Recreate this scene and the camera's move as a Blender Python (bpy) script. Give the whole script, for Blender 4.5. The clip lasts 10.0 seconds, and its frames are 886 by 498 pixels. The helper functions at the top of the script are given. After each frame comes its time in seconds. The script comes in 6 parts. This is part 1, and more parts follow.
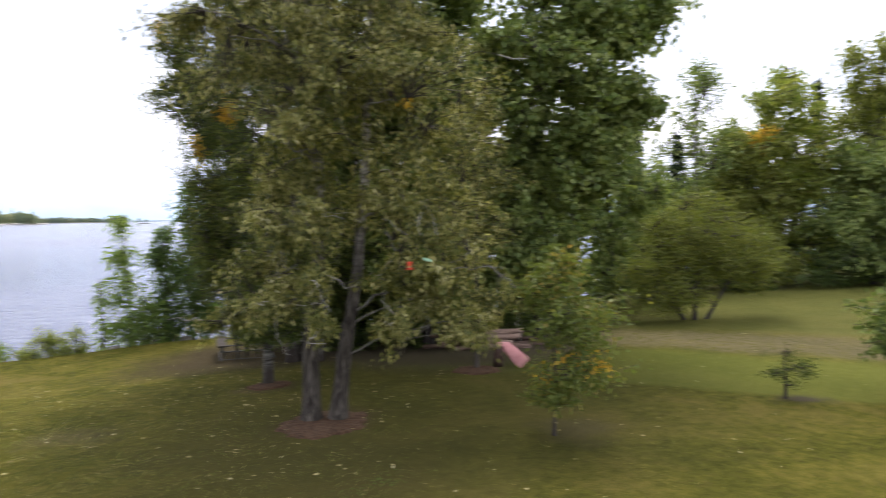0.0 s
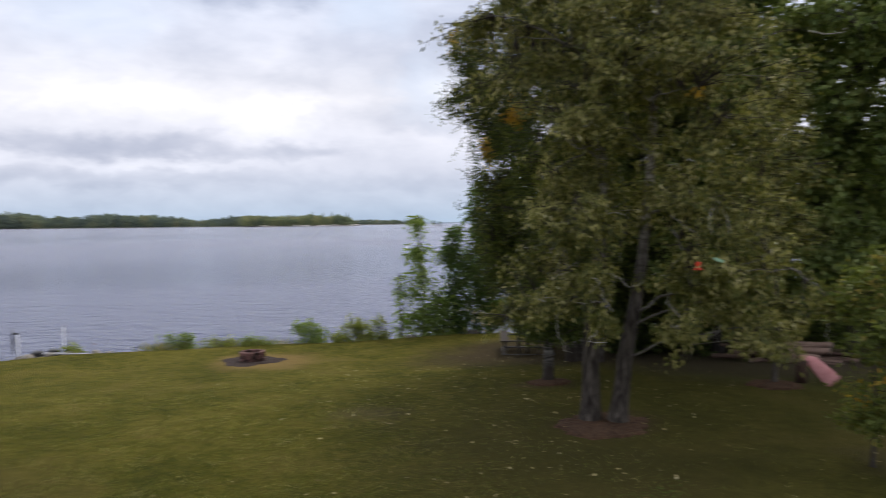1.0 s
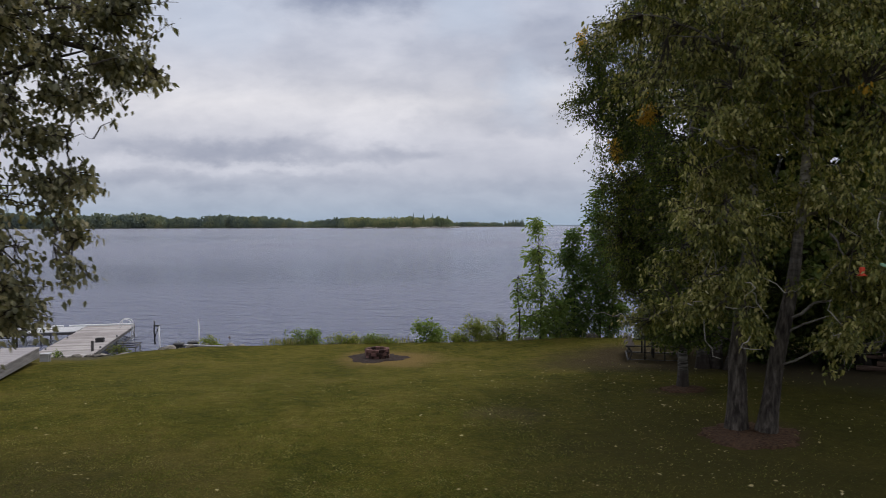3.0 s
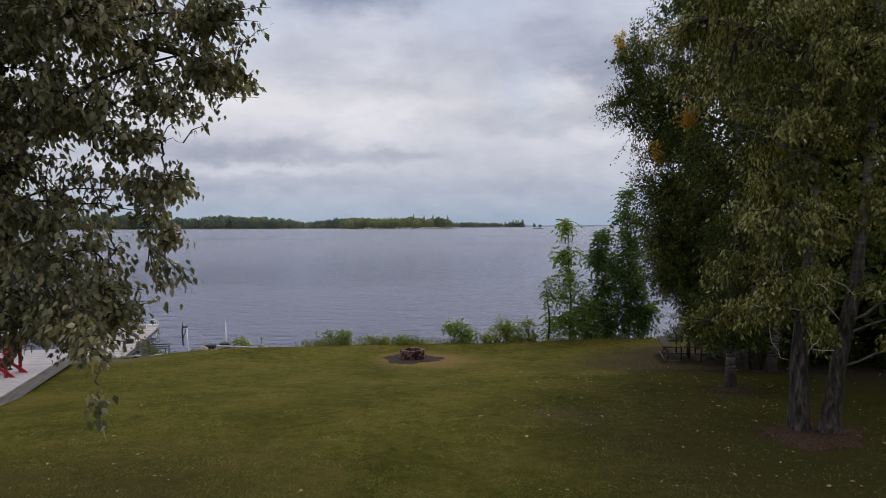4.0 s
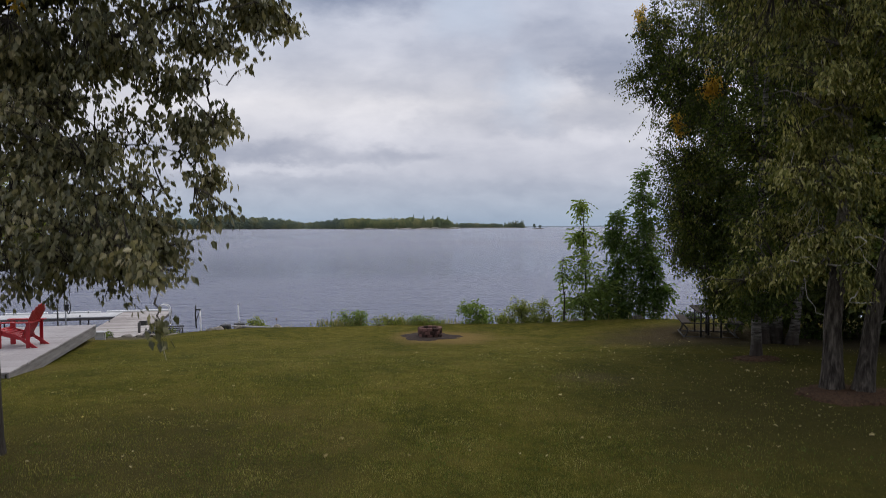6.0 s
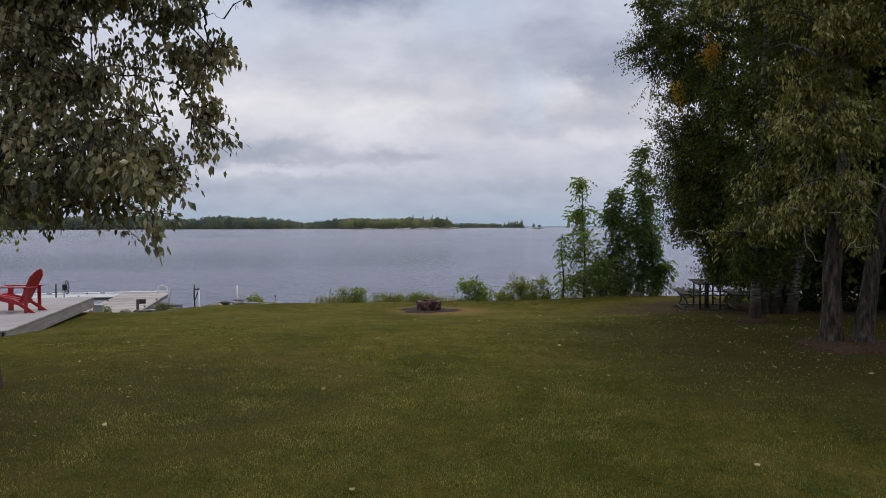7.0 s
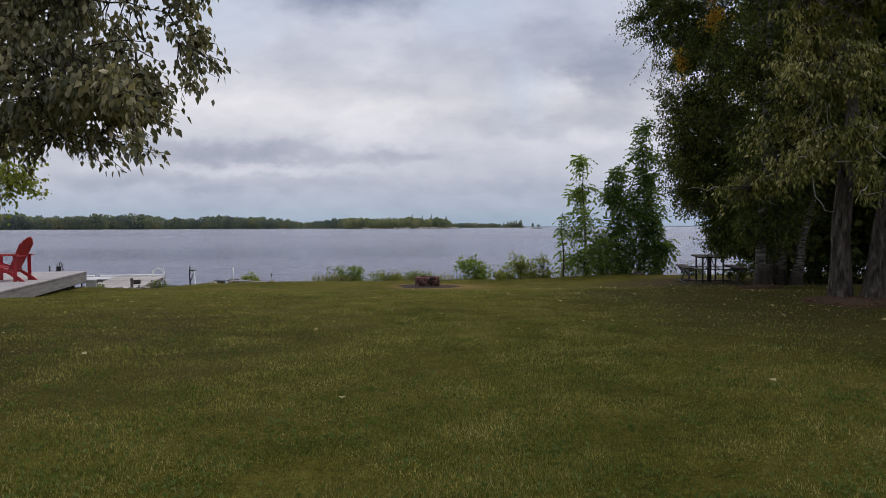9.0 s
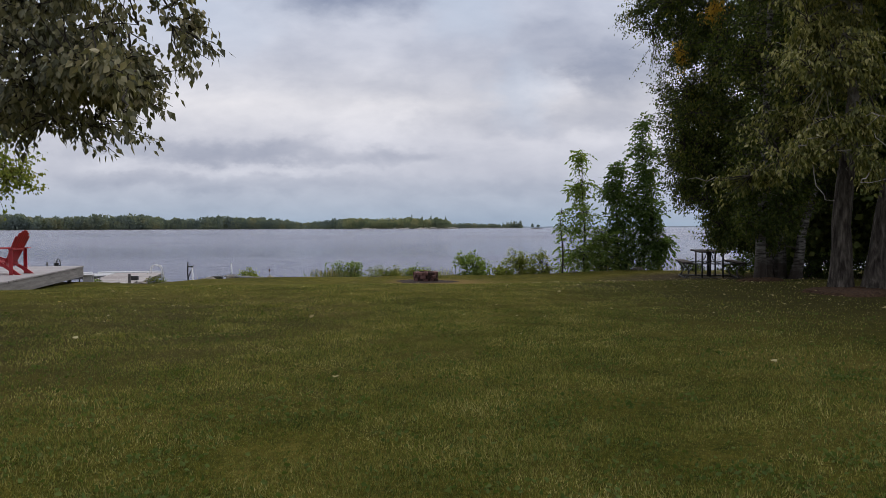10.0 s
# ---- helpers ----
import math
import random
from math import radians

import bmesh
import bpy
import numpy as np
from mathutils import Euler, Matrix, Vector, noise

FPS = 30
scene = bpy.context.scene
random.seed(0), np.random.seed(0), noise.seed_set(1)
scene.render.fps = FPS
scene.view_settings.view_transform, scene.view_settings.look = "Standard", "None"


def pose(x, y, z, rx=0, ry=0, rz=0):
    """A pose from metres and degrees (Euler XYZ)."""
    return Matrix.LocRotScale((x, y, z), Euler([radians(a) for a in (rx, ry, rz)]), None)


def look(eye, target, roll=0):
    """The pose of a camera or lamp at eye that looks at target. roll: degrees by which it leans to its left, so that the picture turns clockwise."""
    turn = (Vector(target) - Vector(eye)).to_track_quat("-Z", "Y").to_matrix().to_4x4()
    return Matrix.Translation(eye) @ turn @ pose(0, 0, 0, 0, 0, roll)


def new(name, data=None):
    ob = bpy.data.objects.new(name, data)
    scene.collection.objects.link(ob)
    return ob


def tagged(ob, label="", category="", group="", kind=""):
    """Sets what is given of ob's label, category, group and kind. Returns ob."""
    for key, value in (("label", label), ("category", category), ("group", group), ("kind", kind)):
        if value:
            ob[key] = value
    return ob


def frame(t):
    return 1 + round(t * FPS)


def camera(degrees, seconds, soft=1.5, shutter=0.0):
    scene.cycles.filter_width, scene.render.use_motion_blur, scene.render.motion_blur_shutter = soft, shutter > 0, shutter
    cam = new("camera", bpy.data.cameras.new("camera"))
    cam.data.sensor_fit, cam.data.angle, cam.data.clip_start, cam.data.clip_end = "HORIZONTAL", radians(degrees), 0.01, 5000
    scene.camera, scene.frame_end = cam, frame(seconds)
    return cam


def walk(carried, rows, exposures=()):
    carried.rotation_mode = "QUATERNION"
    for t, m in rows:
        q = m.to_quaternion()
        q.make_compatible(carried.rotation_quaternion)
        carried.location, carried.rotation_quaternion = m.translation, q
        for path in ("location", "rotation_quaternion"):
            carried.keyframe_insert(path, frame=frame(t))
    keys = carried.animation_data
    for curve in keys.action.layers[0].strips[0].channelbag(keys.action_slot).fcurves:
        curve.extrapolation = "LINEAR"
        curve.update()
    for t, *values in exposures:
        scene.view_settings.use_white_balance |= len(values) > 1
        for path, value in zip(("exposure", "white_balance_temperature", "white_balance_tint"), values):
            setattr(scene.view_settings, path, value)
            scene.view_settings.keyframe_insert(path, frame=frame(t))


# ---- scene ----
cam = camera(62.8, 10.0, soft=0.5, shutter=0.5)
PATH = [
    (0.0, (2.029, 0.236, 3.384), (3.043, 1.958, 3.2968), -0.7),
    (0.5, (2.047, 0.275, 3.346), (2.719, 2.156, 3.2658), -0.7),
    (1.0, (2.058, 0.324, 3.305), (2.354, 2.301, 3.2328), -0.6),
    (1.5, (2.089, 0.378, 3.254), (2.136, 2.376, 3.1898), -0.35),
    (2.0, (2.095, 0.392, 3.242), (2.117, 2.391, 3.1768), -0.3),
    (2.2, (2.052, 0.385, 3.246), (2.074, 2.384, 3.1808), -0.25),
    (3.3, (0.989, 0.241, 3.303), (1.014, 2.240, 3.2398), -0.2),
    (3.5, (0.725, 0.225, 3.310), (0.749, 2.224, 3.2458), -0.2),
    (4.0, (0.361, 0.209, 3.321), (0.386, 2.208, 3.2588), -0.25),
    (4.5, (-0.006, 0.202, 3.325), (0.018, 2.201, 3.2628), -0.3),
    (5.0, (-0.158, 0.205, 3.334), (-0.134, 2.203, 3.2718), -0.3),
    (5.5, (-0.168, 0.210, 3.238), (-0.144, 2.209, 3.1768), -0.28),
    (5.7, (-0.168, 0.220, 3.050), (-0.143, 2.219, 2.9898), -0.25),
    (6.0, (-0.166, 0.236, 2.650), (-0.140, 2.235, 2.5898), -0.22),
    (6.2, (-0.162, 0.238, 2.442), (-0.136, 2.237, 2.3818), -0.2),
    (7.3, (-0.152, 0.239, 1.730), (-0.124, 2.238, 1.6708), -0.2),
    (7.5, (-0.149, 0.241, 1.648), (-0.121, 2.239, 1.5888), -0.2),
    (8.0, (-0.147, 0.262, 1.436), (-0.118, 2.261, 1.3768), -0.2),
    (8.5, (-0.141, 0.370, 1.291), (-0.112, 2.369, 1.2318), -0.2),
    (9.0, (-0.135, 0.543, 1.149), (-0.105, 2.542, 1.0898), -0.2),
    (9.5, (-0.113, 0.603, 1.041), (-0.083, 2.602, 0.9828), -0.2),
    (10.0, (-0.105, 0.623, 0.993), (-0.074, 2.622, 0.9348), -0.2),
]
EXPOSURE = [(0.0, 1.36), (0.5, 1.22), (1.0, 0.42), (1.5, -0.02), (2.0, -0.12), (3.5, -0.07), (10.0, -0.05)]
walk(cam, [(t, look(eye, target, roll)) for t, eye, target, roll in PATH], EXPOSURE)

# ---- world and sun: a bright overcast sky over the lake ----
world = bpy.data.worlds.new("world")
scene.world = world
world.use_nodes = True


class Nodes:
    """Small helper that adds and links shader nodes."""

    def __init__(self, tree):
        self.tree = tree
        tree.nodes.clear()

    def add(self, kind, operation=None, **inputs):
        node = self.tree.nodes.new(kind)
        if operation:
            node.operation = operation
        for key, value in inputs.items():
            self.put(node, key.replace("_", " "), value)
        return node

    def put(self, node, key, value):
        socket = node.inputs[int(key[1:])] if key[0] == "i" and key[1:].isdigit() else node.inputs[key]
        if isinstance(value, bpy.types.NodeSocket):
            self.tree.links.new(value, socket)
        elif isinstance(value, bpy.types.Node):
            self.tree.links.new(value.outputs[0], socket)
        else:
            socket.default_value = value

    def math(self, op, a, b=0.0):
        return self.add("ShaderNodeMath", op, i0=a, i1=b).outputs[0]

    def vmath(self, op, a, b=(0, 0, 0)):
        return self.add("ShaderNodeVectorMath", op, i0=a, i1=b)

    def noise(self, vector, scale, detail=4.0, rough=0.55, distortion=0.0):
        return self.add("ShaderNodeTexNoise", None, Vector=vector, Scale=scale, Detail=detail, Roughness=rough, Distortion=distortion).outputs["Fac"]

    def ramp(self, fac, stops):
        node = self.add("ShaderNodeValToRGB", None, Fac=fac)
        el = node.color_ramp.elements
        while len(el) > 1:
            el.remove(el[-1])
        el[0].position, el[0].color = stops[0][0], (*stops[0][1], 1)
        for p, c in stops[1:]:
            e = el.new(p)
            e.color = (*c, 1)
        return node.outputs["Color"]

    def mix(self, fac, a, b, blend="MIX"):
        node = self.add("ShaderNodeMix")
        node.data_type, node.blend_type = "RGBA", blend
        for i, value in ((0, fac), (6, a), (7, b)):
            if isinstance(value, bpy.types.NodeSocket):
                self.tree.links.new(value, node.inputs[i])
            else:
                node.inputs[i].default_value = (*value[:3], 1) if i else value
        return node.outputs[2]

    def span(self, value, lo, hi, a=0.0, b=1.0):
        node = self.add("ShaderNodeMapRange")
        node.interpolation_type = "SMOOTHSTEP"
        for i, v in enumerate((value, lo, hi, a, b)):
            self.put(node, "i%d" % i, v)
        return node.outputs[0]


SUN_ELEVATION, SUN_ROTATION = radians(52), radians(34)
w = Nodes(world.node_tree)
sky = w.add("ShaderNodeTexSky")
sky.sky_type, sky.sun_disc, sky.sun_elevation, sky.sun_rotation = "NISHITA", False, SUN_ELEVATION, SUN_ROTATION
ray = w.add("ShaderNodeTexCoord").outputs["Generated"]
sep = w.add("ShaderNodeSeparateXYZ", None, Vector=ray)
# high up, clouds lie on a level layer
lift = w.math("ADD", w.math("MAXIMUM", sep.outputs[2], 0.0), 0.34)
layer = w.add("ShaderNodeCombineXYZ", None, X=w.math("DIVIDE", sep.outputs[0], lift), Y=w.math("DIVIDE", sep.outputs[1], lift), Z=0.0).outputs[0]
cloud = w.math("ADD", w.math("MULTIPLY", w.noise(w.vmath("ADD", layer, (11.4, 5.9, 1.7)).outputs[0], 1.55, 5.0, 0.48), 0.68), w.math("MULTIPLY", w.noise(layer, 6.0, 3.0, 0.5), 0.32))
high = w.ramp(cloud, [(0.36, (0.35, 0.385, 0.49)), (0.44, (0.46, 0.49, 0.595)), (0.52, (0.64, 0.66, 0.755)), (0.61, (0.79, 0.79, 0.86))])
opening = w.span(w.noise(w.vmath("ADD", layer, (7.3, 2.1, 0.0)).outputs[0], 0.9, 4.0), 0.54, 0.66)
blue = w.mix(1.0, sky.outputs[0], (0.16, 0.16, 0.16), "MULTIPLY")
high = w.mix(w.math("MULTIPLY", opening, 0.5), high, blue)
# low over the lake: flat-based stratocumulus, seen by its bearing and height (tangents), its edges torn by noise
ahead = w.math("MAXIMUM", sep.outputs[1], 0.2)
bearing, height = w.math("DIVIDE", sep.outputs[0], ahead), w.math("DIVIDE", sep.outputs[2], ahead)
flat = w.add("ShaderNodeCombineXYZ", None, X=bearing, Y=height, Z=0.0).outputs[0]
torn = w.add("ShaderNodeTexNoise", None, Vector=w.vmath("MULTIPLY", flat, (1.0, 1.7, 1.0)).outputs[0], Scale=17.0, Detail=6.0, Roughness=0.58).outputs["Color"]
place = w.vmath("ADD", flat, w.vmath("MULTIPLY", w.vmath("SUBTRACT", torn, (0.5, 0.5, 0.5)).outputs[0], (0.11, 0.055, 0.0)).outputs[0]).outputs[0]
veil = w.ramp(w.math("MULTIPLY", height, 2.5), [(0.0, (0.345, 0.430, 0.555)), (0.08, (0.430, 0.482, 0.590)), (0.19, (0.555, 0.570, 0.660)), (0.29, (0.625, 0.630, 0.712)), (0.43, (0.700, 0.692, 0.750)), (0.60, (0.625, 0.640, 0.735)), (0.80, (0.570, 0.605, 0.725))])
# clouds over the lake: bearing, height, half width, half height, how much lighter or darker
CLOUDS = [(-0.285, 0.107, 0.17, 0.019, -0.25), (-0.05, 0.101, 0.07, 0.012, -0.15), (0.17, 0.235, 0.16, 0.062, -0.20), (0.26, 0.205, 0.075, 0.042, -0.20), (0.19, 0.142, 0.09, 0.020, -0.15), (-0.10, 0.318, 0.11, 0.032, -0.36),
          (-0.165, 0.225, 0.06, 0.04, -0.09), (-0.037, 0.194, 0.06, 0.018, -0.10), (0.065, 0.147, 0.08, 0.018, -0.09), (-0.42, 0.064, 0.11, 0.014, -0.10), (-0.25, 0.062, 0.13, 0.011, -0.08), (0.08, 0.055, 0.2, 0.012, -0.06), (-0.5, 0.13, 0.08, 0.03, -0.08),
          (0.155, 0.203, 0.045, 0.016, 0.16), (0.18, 0.186, 0.05, 0.014, 0.12), (-0.29, 0.170, 0.12, 0.024, 0.10), (-0.09, 0.140, 0.07, 0.034, 0.12), (-0.22, 0.083, 0.15, 0.007, 0.11), (-0.42, 0.091, 0.05, 0.012, 0.10), (0.25, 0.12, 0.12, 0.016, 0.07)]
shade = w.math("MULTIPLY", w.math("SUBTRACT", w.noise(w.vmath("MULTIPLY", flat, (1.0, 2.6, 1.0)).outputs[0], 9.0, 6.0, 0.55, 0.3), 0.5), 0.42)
for at_x, at_y, half_x, half_y, amount in CLOUDS:
    away = w.vmath("LENGTH", w.vmath("DIVIDE", w.vmath("SUBTRACT", place, (at_x, at_y, 0)).outputs[0], (half_x, half_y, 1)).outputs[0]).outputs["Value"]
    shade = w.math("ADD", shade, w.span(away, 0.15, 1.6, amount * 1.25, 0.0))
billow = w.noise(w.vmath("MULTIPLY", flat, (1.0, 1.7, 1.0)).outputs[0], 24.0, 4.0, 0.5, 0.4)
shade = w.math("ADD", shade, w.math("MULTIPLY", w.math("SUBTRACT", billow, 0.5), 0.15))
lit = w.math("ADD", 1.015, shade)
veil = w.mix(1.0, veil, w.add("ShaderNodeCombineXYZ", None, X=w.math("ADD", 1.003, w.math("MULTIPLY", shade, 1.08)), Y=lit, Z=w.math("ADD", 1.015, w.math("MULTIPLY", shade, 0.82))).outputs[0], "MULTIPLY")
# thin places through which the blue shows
for at_x, at_y, half_x, half_y, amount in [(0.05, 0.305, 0.07, 0.05, 0.5), (0.125, 0.19, 0.045, 0.05, 0.4), (-0.3, 0.28, 0.10, 0.05, 0.35)]:
    away = w.vmath("LENGTH", w.vmath("DIVIDE", w.vmath("SUBTRACT", place, (at_x, at_y, 0)).outputs[0], (half_x, half_y, 1)).outputs[0]).outputs["Value"]
    veil = w.mix(w.span(away, 0.2, 1.5, amount, 0.0), veil, (0.52, 0.61, 0.76))
tone = w.mix(w.span(height, 0.33, 0.55), veil, high)
# the overcast is brightest overhead
tone = w.mix(1.0, tone, w.ramp(sep.outputs[2], [(0.4, (1, 1, 1)), (0.95, (1.7, 1.68, 1.62))]), "MULTIPLY")
back = w.add("ShaderNodeBackground", None, Color=tone, Strength=1.0)
w.add("ShaderNodeOutputWorld", None, Surface=back)

sun = new("sun", bpy.data.lights.new("sun", "SUN"))
sun.data.energy, sun.data.angle, sun.data.color = 1.3, radians(22), (1.0, 0.95, 0.87)
sun.matrix_world = look((0, 0, 60), (-math.sin(SUN_ROTATION) * 40, -math.cos(SUN_ROTATION) * 40, 60 - 40 * math.tan(SUN_ELEVATION)))


# ---- materials ----
def material(name):
    m = bpy.data.materials.new(name)
    m.use_nodes = True
    n = Nodes(m.node_tree)
    return m, n


def finish(n, color, rough=0.8, normal=None, metal=0.0, spec=0.4, **more):
    bsdf = n.add("ShaderNodeBsdfPrincipled", None, Base_Color=color if isinstance(color, bpy.types.NodeSocket) else (*color, 1), Roughness=rough, Metallic=metal, Specular_IOR_Level=spec)
    for key, value in more.items():
        n.put(bsdf, key.replace("_", " "), value)
    if normal is not None:
        n.put(bsdf, "Normal", normal)
    n.add("ShaderNodeOutputMaterial", None, Surface=bsdf)
    return bsdf


def bump(n, fac, strength=0.5, distance=0.02):
    return n.add("ShaderNodeBump", None, Strength=strength, Distance=distance, Height=fac).outputs[0]


def plain(name, a, b, scale=6.0, rough=0.7, strength=0.3, distance=0.01, stretch=(1, 1, 1), metal=0.0, pieces=0.0, spec=0.22):
    """Two tones mixed by noise at two scales, with fine relief; pieces: how far single objects differ."""
    m, n = material(name)
    at = n.vmath("MULTIPLY", n.add("ShaderNodeTexCoord").outputs["Object"], stretch).outputs[0]
    f = n.math("ADD", n.math("MULTIPLY", n.noise(at, scale), 0.6), n.math("MULTIPLY", n.noise(at, scale * 7, 3.0), 0.4))
    if pieces:
        f = n.math("ADD", f, n.math("MULTIPLY", n.math("SUBTRACT", n.add("ShaderNodeObjectInfo").outputs["Random"], 0.5), pieces))
    col = n.ramp(f, [(0.34, a), (0.66, b)])
    finish(n, col, rough, bump(n, n.noise(at, scale * 5, 5.0), strength, distance), metal, spec)
    return m


def leaf_material(name, stops, clear=0.35, gloss=0.42, shift=0.35, patch=0.8, spec=0.18):
    """Leaves: each one its own tone, light passing through."""
    m, n = material(name)
    rnd = n.add("ShaderNodeNewGeometry").outputs["Random Per Island"]
    at = n.add("ShaderNodeTexCoord").outputs["Object"]
    f = n.math("ADD", n.math("MULTIPLY", rnd, 1.0 - shift), n.math("MULTIPLY", n.span(n.noise(at, patch, 3.0), 0.3, 0.7), shift))
    col = n.ramp(f, stops)
    bsdf = n.add("ShaderNodeBsdfPrincipled", None, Base_Color=col, Roughness=gloss + 0.12, Specular_IOR_Level=spec)
    back_light = n.add("ShaderNodeBsdfTranslucent", None, Color=n.mix(1.0, col, (1.25, 1.3, 0.7), "MULTIPLY"))
    both = n.add("ShaderNodeMixShader", None, i0=clear, i1=bsdf, i2=back_light)
    n.add("ShaderNodeOutputMaterial", None, Surface=both)
    return m


LEAF_POPLAR = leaf_material("poplar_leaf", [(0.0, (0.036, 0.045, 0.011)), (0.3, (0.10, 0.110, 0.025)), (0.58, (0.20, 0.196, 0.05)), (0.80, (0.37, 0.335, 0.12)), (0.92, (0.50, 0.445, 0.20)), (1.0, (0.66, 0.61, 0.40))], 0.3, 0.3, 0.3, 1.6, 0.3)
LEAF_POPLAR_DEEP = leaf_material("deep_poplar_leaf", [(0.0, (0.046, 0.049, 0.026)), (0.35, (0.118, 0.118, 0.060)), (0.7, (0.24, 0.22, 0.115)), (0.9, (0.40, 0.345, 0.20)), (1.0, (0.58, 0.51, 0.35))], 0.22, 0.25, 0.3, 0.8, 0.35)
LEAF_DARK = leaf_material("dark_green_leaf", [(0.0, (0.023, 0.038, 0.010)), (0.5, (0.056, 0.082, 0.020)), (1.0, (0.12, 0.148, 0.042))])
LEAF_MAPLE = leaf_material("maple_leaf", [(0.0, (0.051, 0.079, 0.023)), (0.5, (0.141, 0.182, 0.052)), (1.0, (0.307, 0.336, 0.117))])
LEAF_BIRCH = leaf_material("birch_leaf", [(0.0, (0.025, 0.040, 0.010)), (0.5, (0.066, 0.090, 0.020)), (0.9, (0.165, 0.175, 0.042)), (1.0, (0.32, 0.26, 0.055))], 0.4)
LEAF_ASH = leaf_material("ash_leaf", [(0.0, (0.085, 0.135, 0.03)), (0.6, (0.18, 0.245, 0.062)), (1.0, (0.30, 0.35, 0.115))], 0.5)
LEAF_BANK = leaf_material("bank_leaf", [(0.0, (0.11, 0.15, 0.034)), (0.6, (0.23, 0.255, 0.062)), (1.0, (0.38, 0.36, 0.12))], 0.5)
LEAF_SHOOT = leaf_material("shoot_leaf", [(0.0, (0.045, 0.08, 0.021)), (0.6, (0.092, 0.145, 0.040)), (1.0, (0.17, 0.225, 0.07))], 0.5)
LEAF_LIME = leaf_material("lime_leaf", [(0.0, (0.11, 0.155, 0.03)), (0.6, (0.22, 0.25, 0.055)), (1.0, (0.35, 0.33, 0.10))], 0.45)
LEAF_WILLOW = leaf_material("willow_leaf", [(0.0, (0.09, 0.11, 0.02)), (0.6, (0.165, 0.18, 0.038)), (1.0, (0.24, 0.235, 0.065))], 0.4)
LEAF_YELLOW = leaf_material("turning_leaf", [(0.0, (0.40, 0.20, 0.02)), (0.6, (0.56, 0.36, 0.05)), (1.0, (0.66, 0.50, 0.11))], 0.45)
LEAF_RED = leaf_material("reddening_leaf", [(0.0, (0.07, 0.10, 0.022)), (0.6, (0.15, 0.175, 0.042)), (0.88, (0.25, 0.19, 0.05)), (1.0, (0.42, 0.15, 0.045))], 0.4)
NEEDLE = leaf_material("spruce_needle", [(0.0, (0.015, 0.03, 0.014)), (1.0, (0.045, 0.07, 0.03))], 0.15)
BLADE = leaf_material("grass_blade", [(0.1, (0.034, 0.056, 0.012)), (0.34, (0.122, 0.153, 0.034)), (0.55, (0.208, 0.206, 0.057)), (0.7, (0.28, 0.248, 0.085)), (0.82, (0.35, 0.30, 0.12)), (0.94, (0.56, 0.49, 0.26))], 0.4, 0.6, 0.30, 1.7)
COARSE = leaf_material("coarse_blade", [(0.0, (0.03, 0.05, 0.010)), (0.4, (0.10, 0.122, 0.028)), (0.7, (0.20, 0.20, 0.06)), (0.9, (0.32, 0.29, 0.125)), (1.0, (0.46, 0.40, 0.22))], 0.35, 0.5, 0.4)
CLOVER = leaf_material("clover_leaf", [(0.0, (0.055, 0.085, 0.018)), (0.6, (0.095, 0.132, 0.030)), (1.0, (0.145, 0.175, 0.05))], 0.3, 0.7)
FALLEN = leaf_material("fallen_leaf", [(0.0, (0.16, 0.11, 0.04)), (0.4, (0.36, 0.30, 0.14)), (0.88, (0.50, 0.44, 0.26)), (1.0, (0.68, 0.50, 0.05))], 0.1, 0.7)

BARK_GREY = plain("grey_bark", (0.018, 0.014, 0.011), (0.175, 0.152, 0.126), 13.0, 0.95, 1.0, 0.09, (1, 1, 0.14))
BARK_DARK = plain("dark_bark", (0.022, 0.019, 0.017), (0.07, 0.06, 0.05), 6.0, 0.9, 1.0, 0.03, (1, 1, 0.25))
BARK_BIRCH = plain("birch_bark", (0.03, 0.027, 0.024), (0.24, 0.225, 0.205), 3.0, 0.8, 0.5, 0.01, (0.6, 0.6, 2.2))
LIMB_POPLAR = plain("pale_poplar_limb", (0.07, 0.062, 0.052), (0.24, 0.22, 0.19), 8.0, 0.85)


def old_birch_bark():
    """White birch bark with dark bands, black and fissured at the foot."""
    m, n = material("old_birch_bark")
    at = n.add("ShaderNodeTexCoord").outputs["Object"]
    bands = n.noise(n.vmath("MULTIPLY", at, (3, 3, 14)).outputs[0], 1.6, 4.0, 0.6)
    col = n.ramp(bands, [(0.38, (0.03, 0.027, 0.023)), (0.52, (0.16, 0.15, 0.135)), (0.68, (0.30, 0.285, 0.26))])
    height = n.add("ShaderNodeSeparateXYZ", None, Vector=at).outputs[2]
    old = n.span(n.math("ADD", height, n.math("MULTIPLY", n.noise(at, 4.0, 4.0), 1.2)), 0.7, 1.5, 1.0, 0.0)
    col = n.mix(old, col, n.mix(n.noise(n.vmath("MULTIPLY", at, (16, 16, 2)).outputs[0], 1.0, 4.0), (0.012, 0.010, 0.008), (0.075, 0.06, 0.048)))
    finish(n, col, 0.9, bump(n, n.noise(n.vmath("MULTIPLY", at, (30, 30, 5)).outputs[0], 1.0, 5.0), 0.9, 0.04), 0.0, 0.2)
    return m


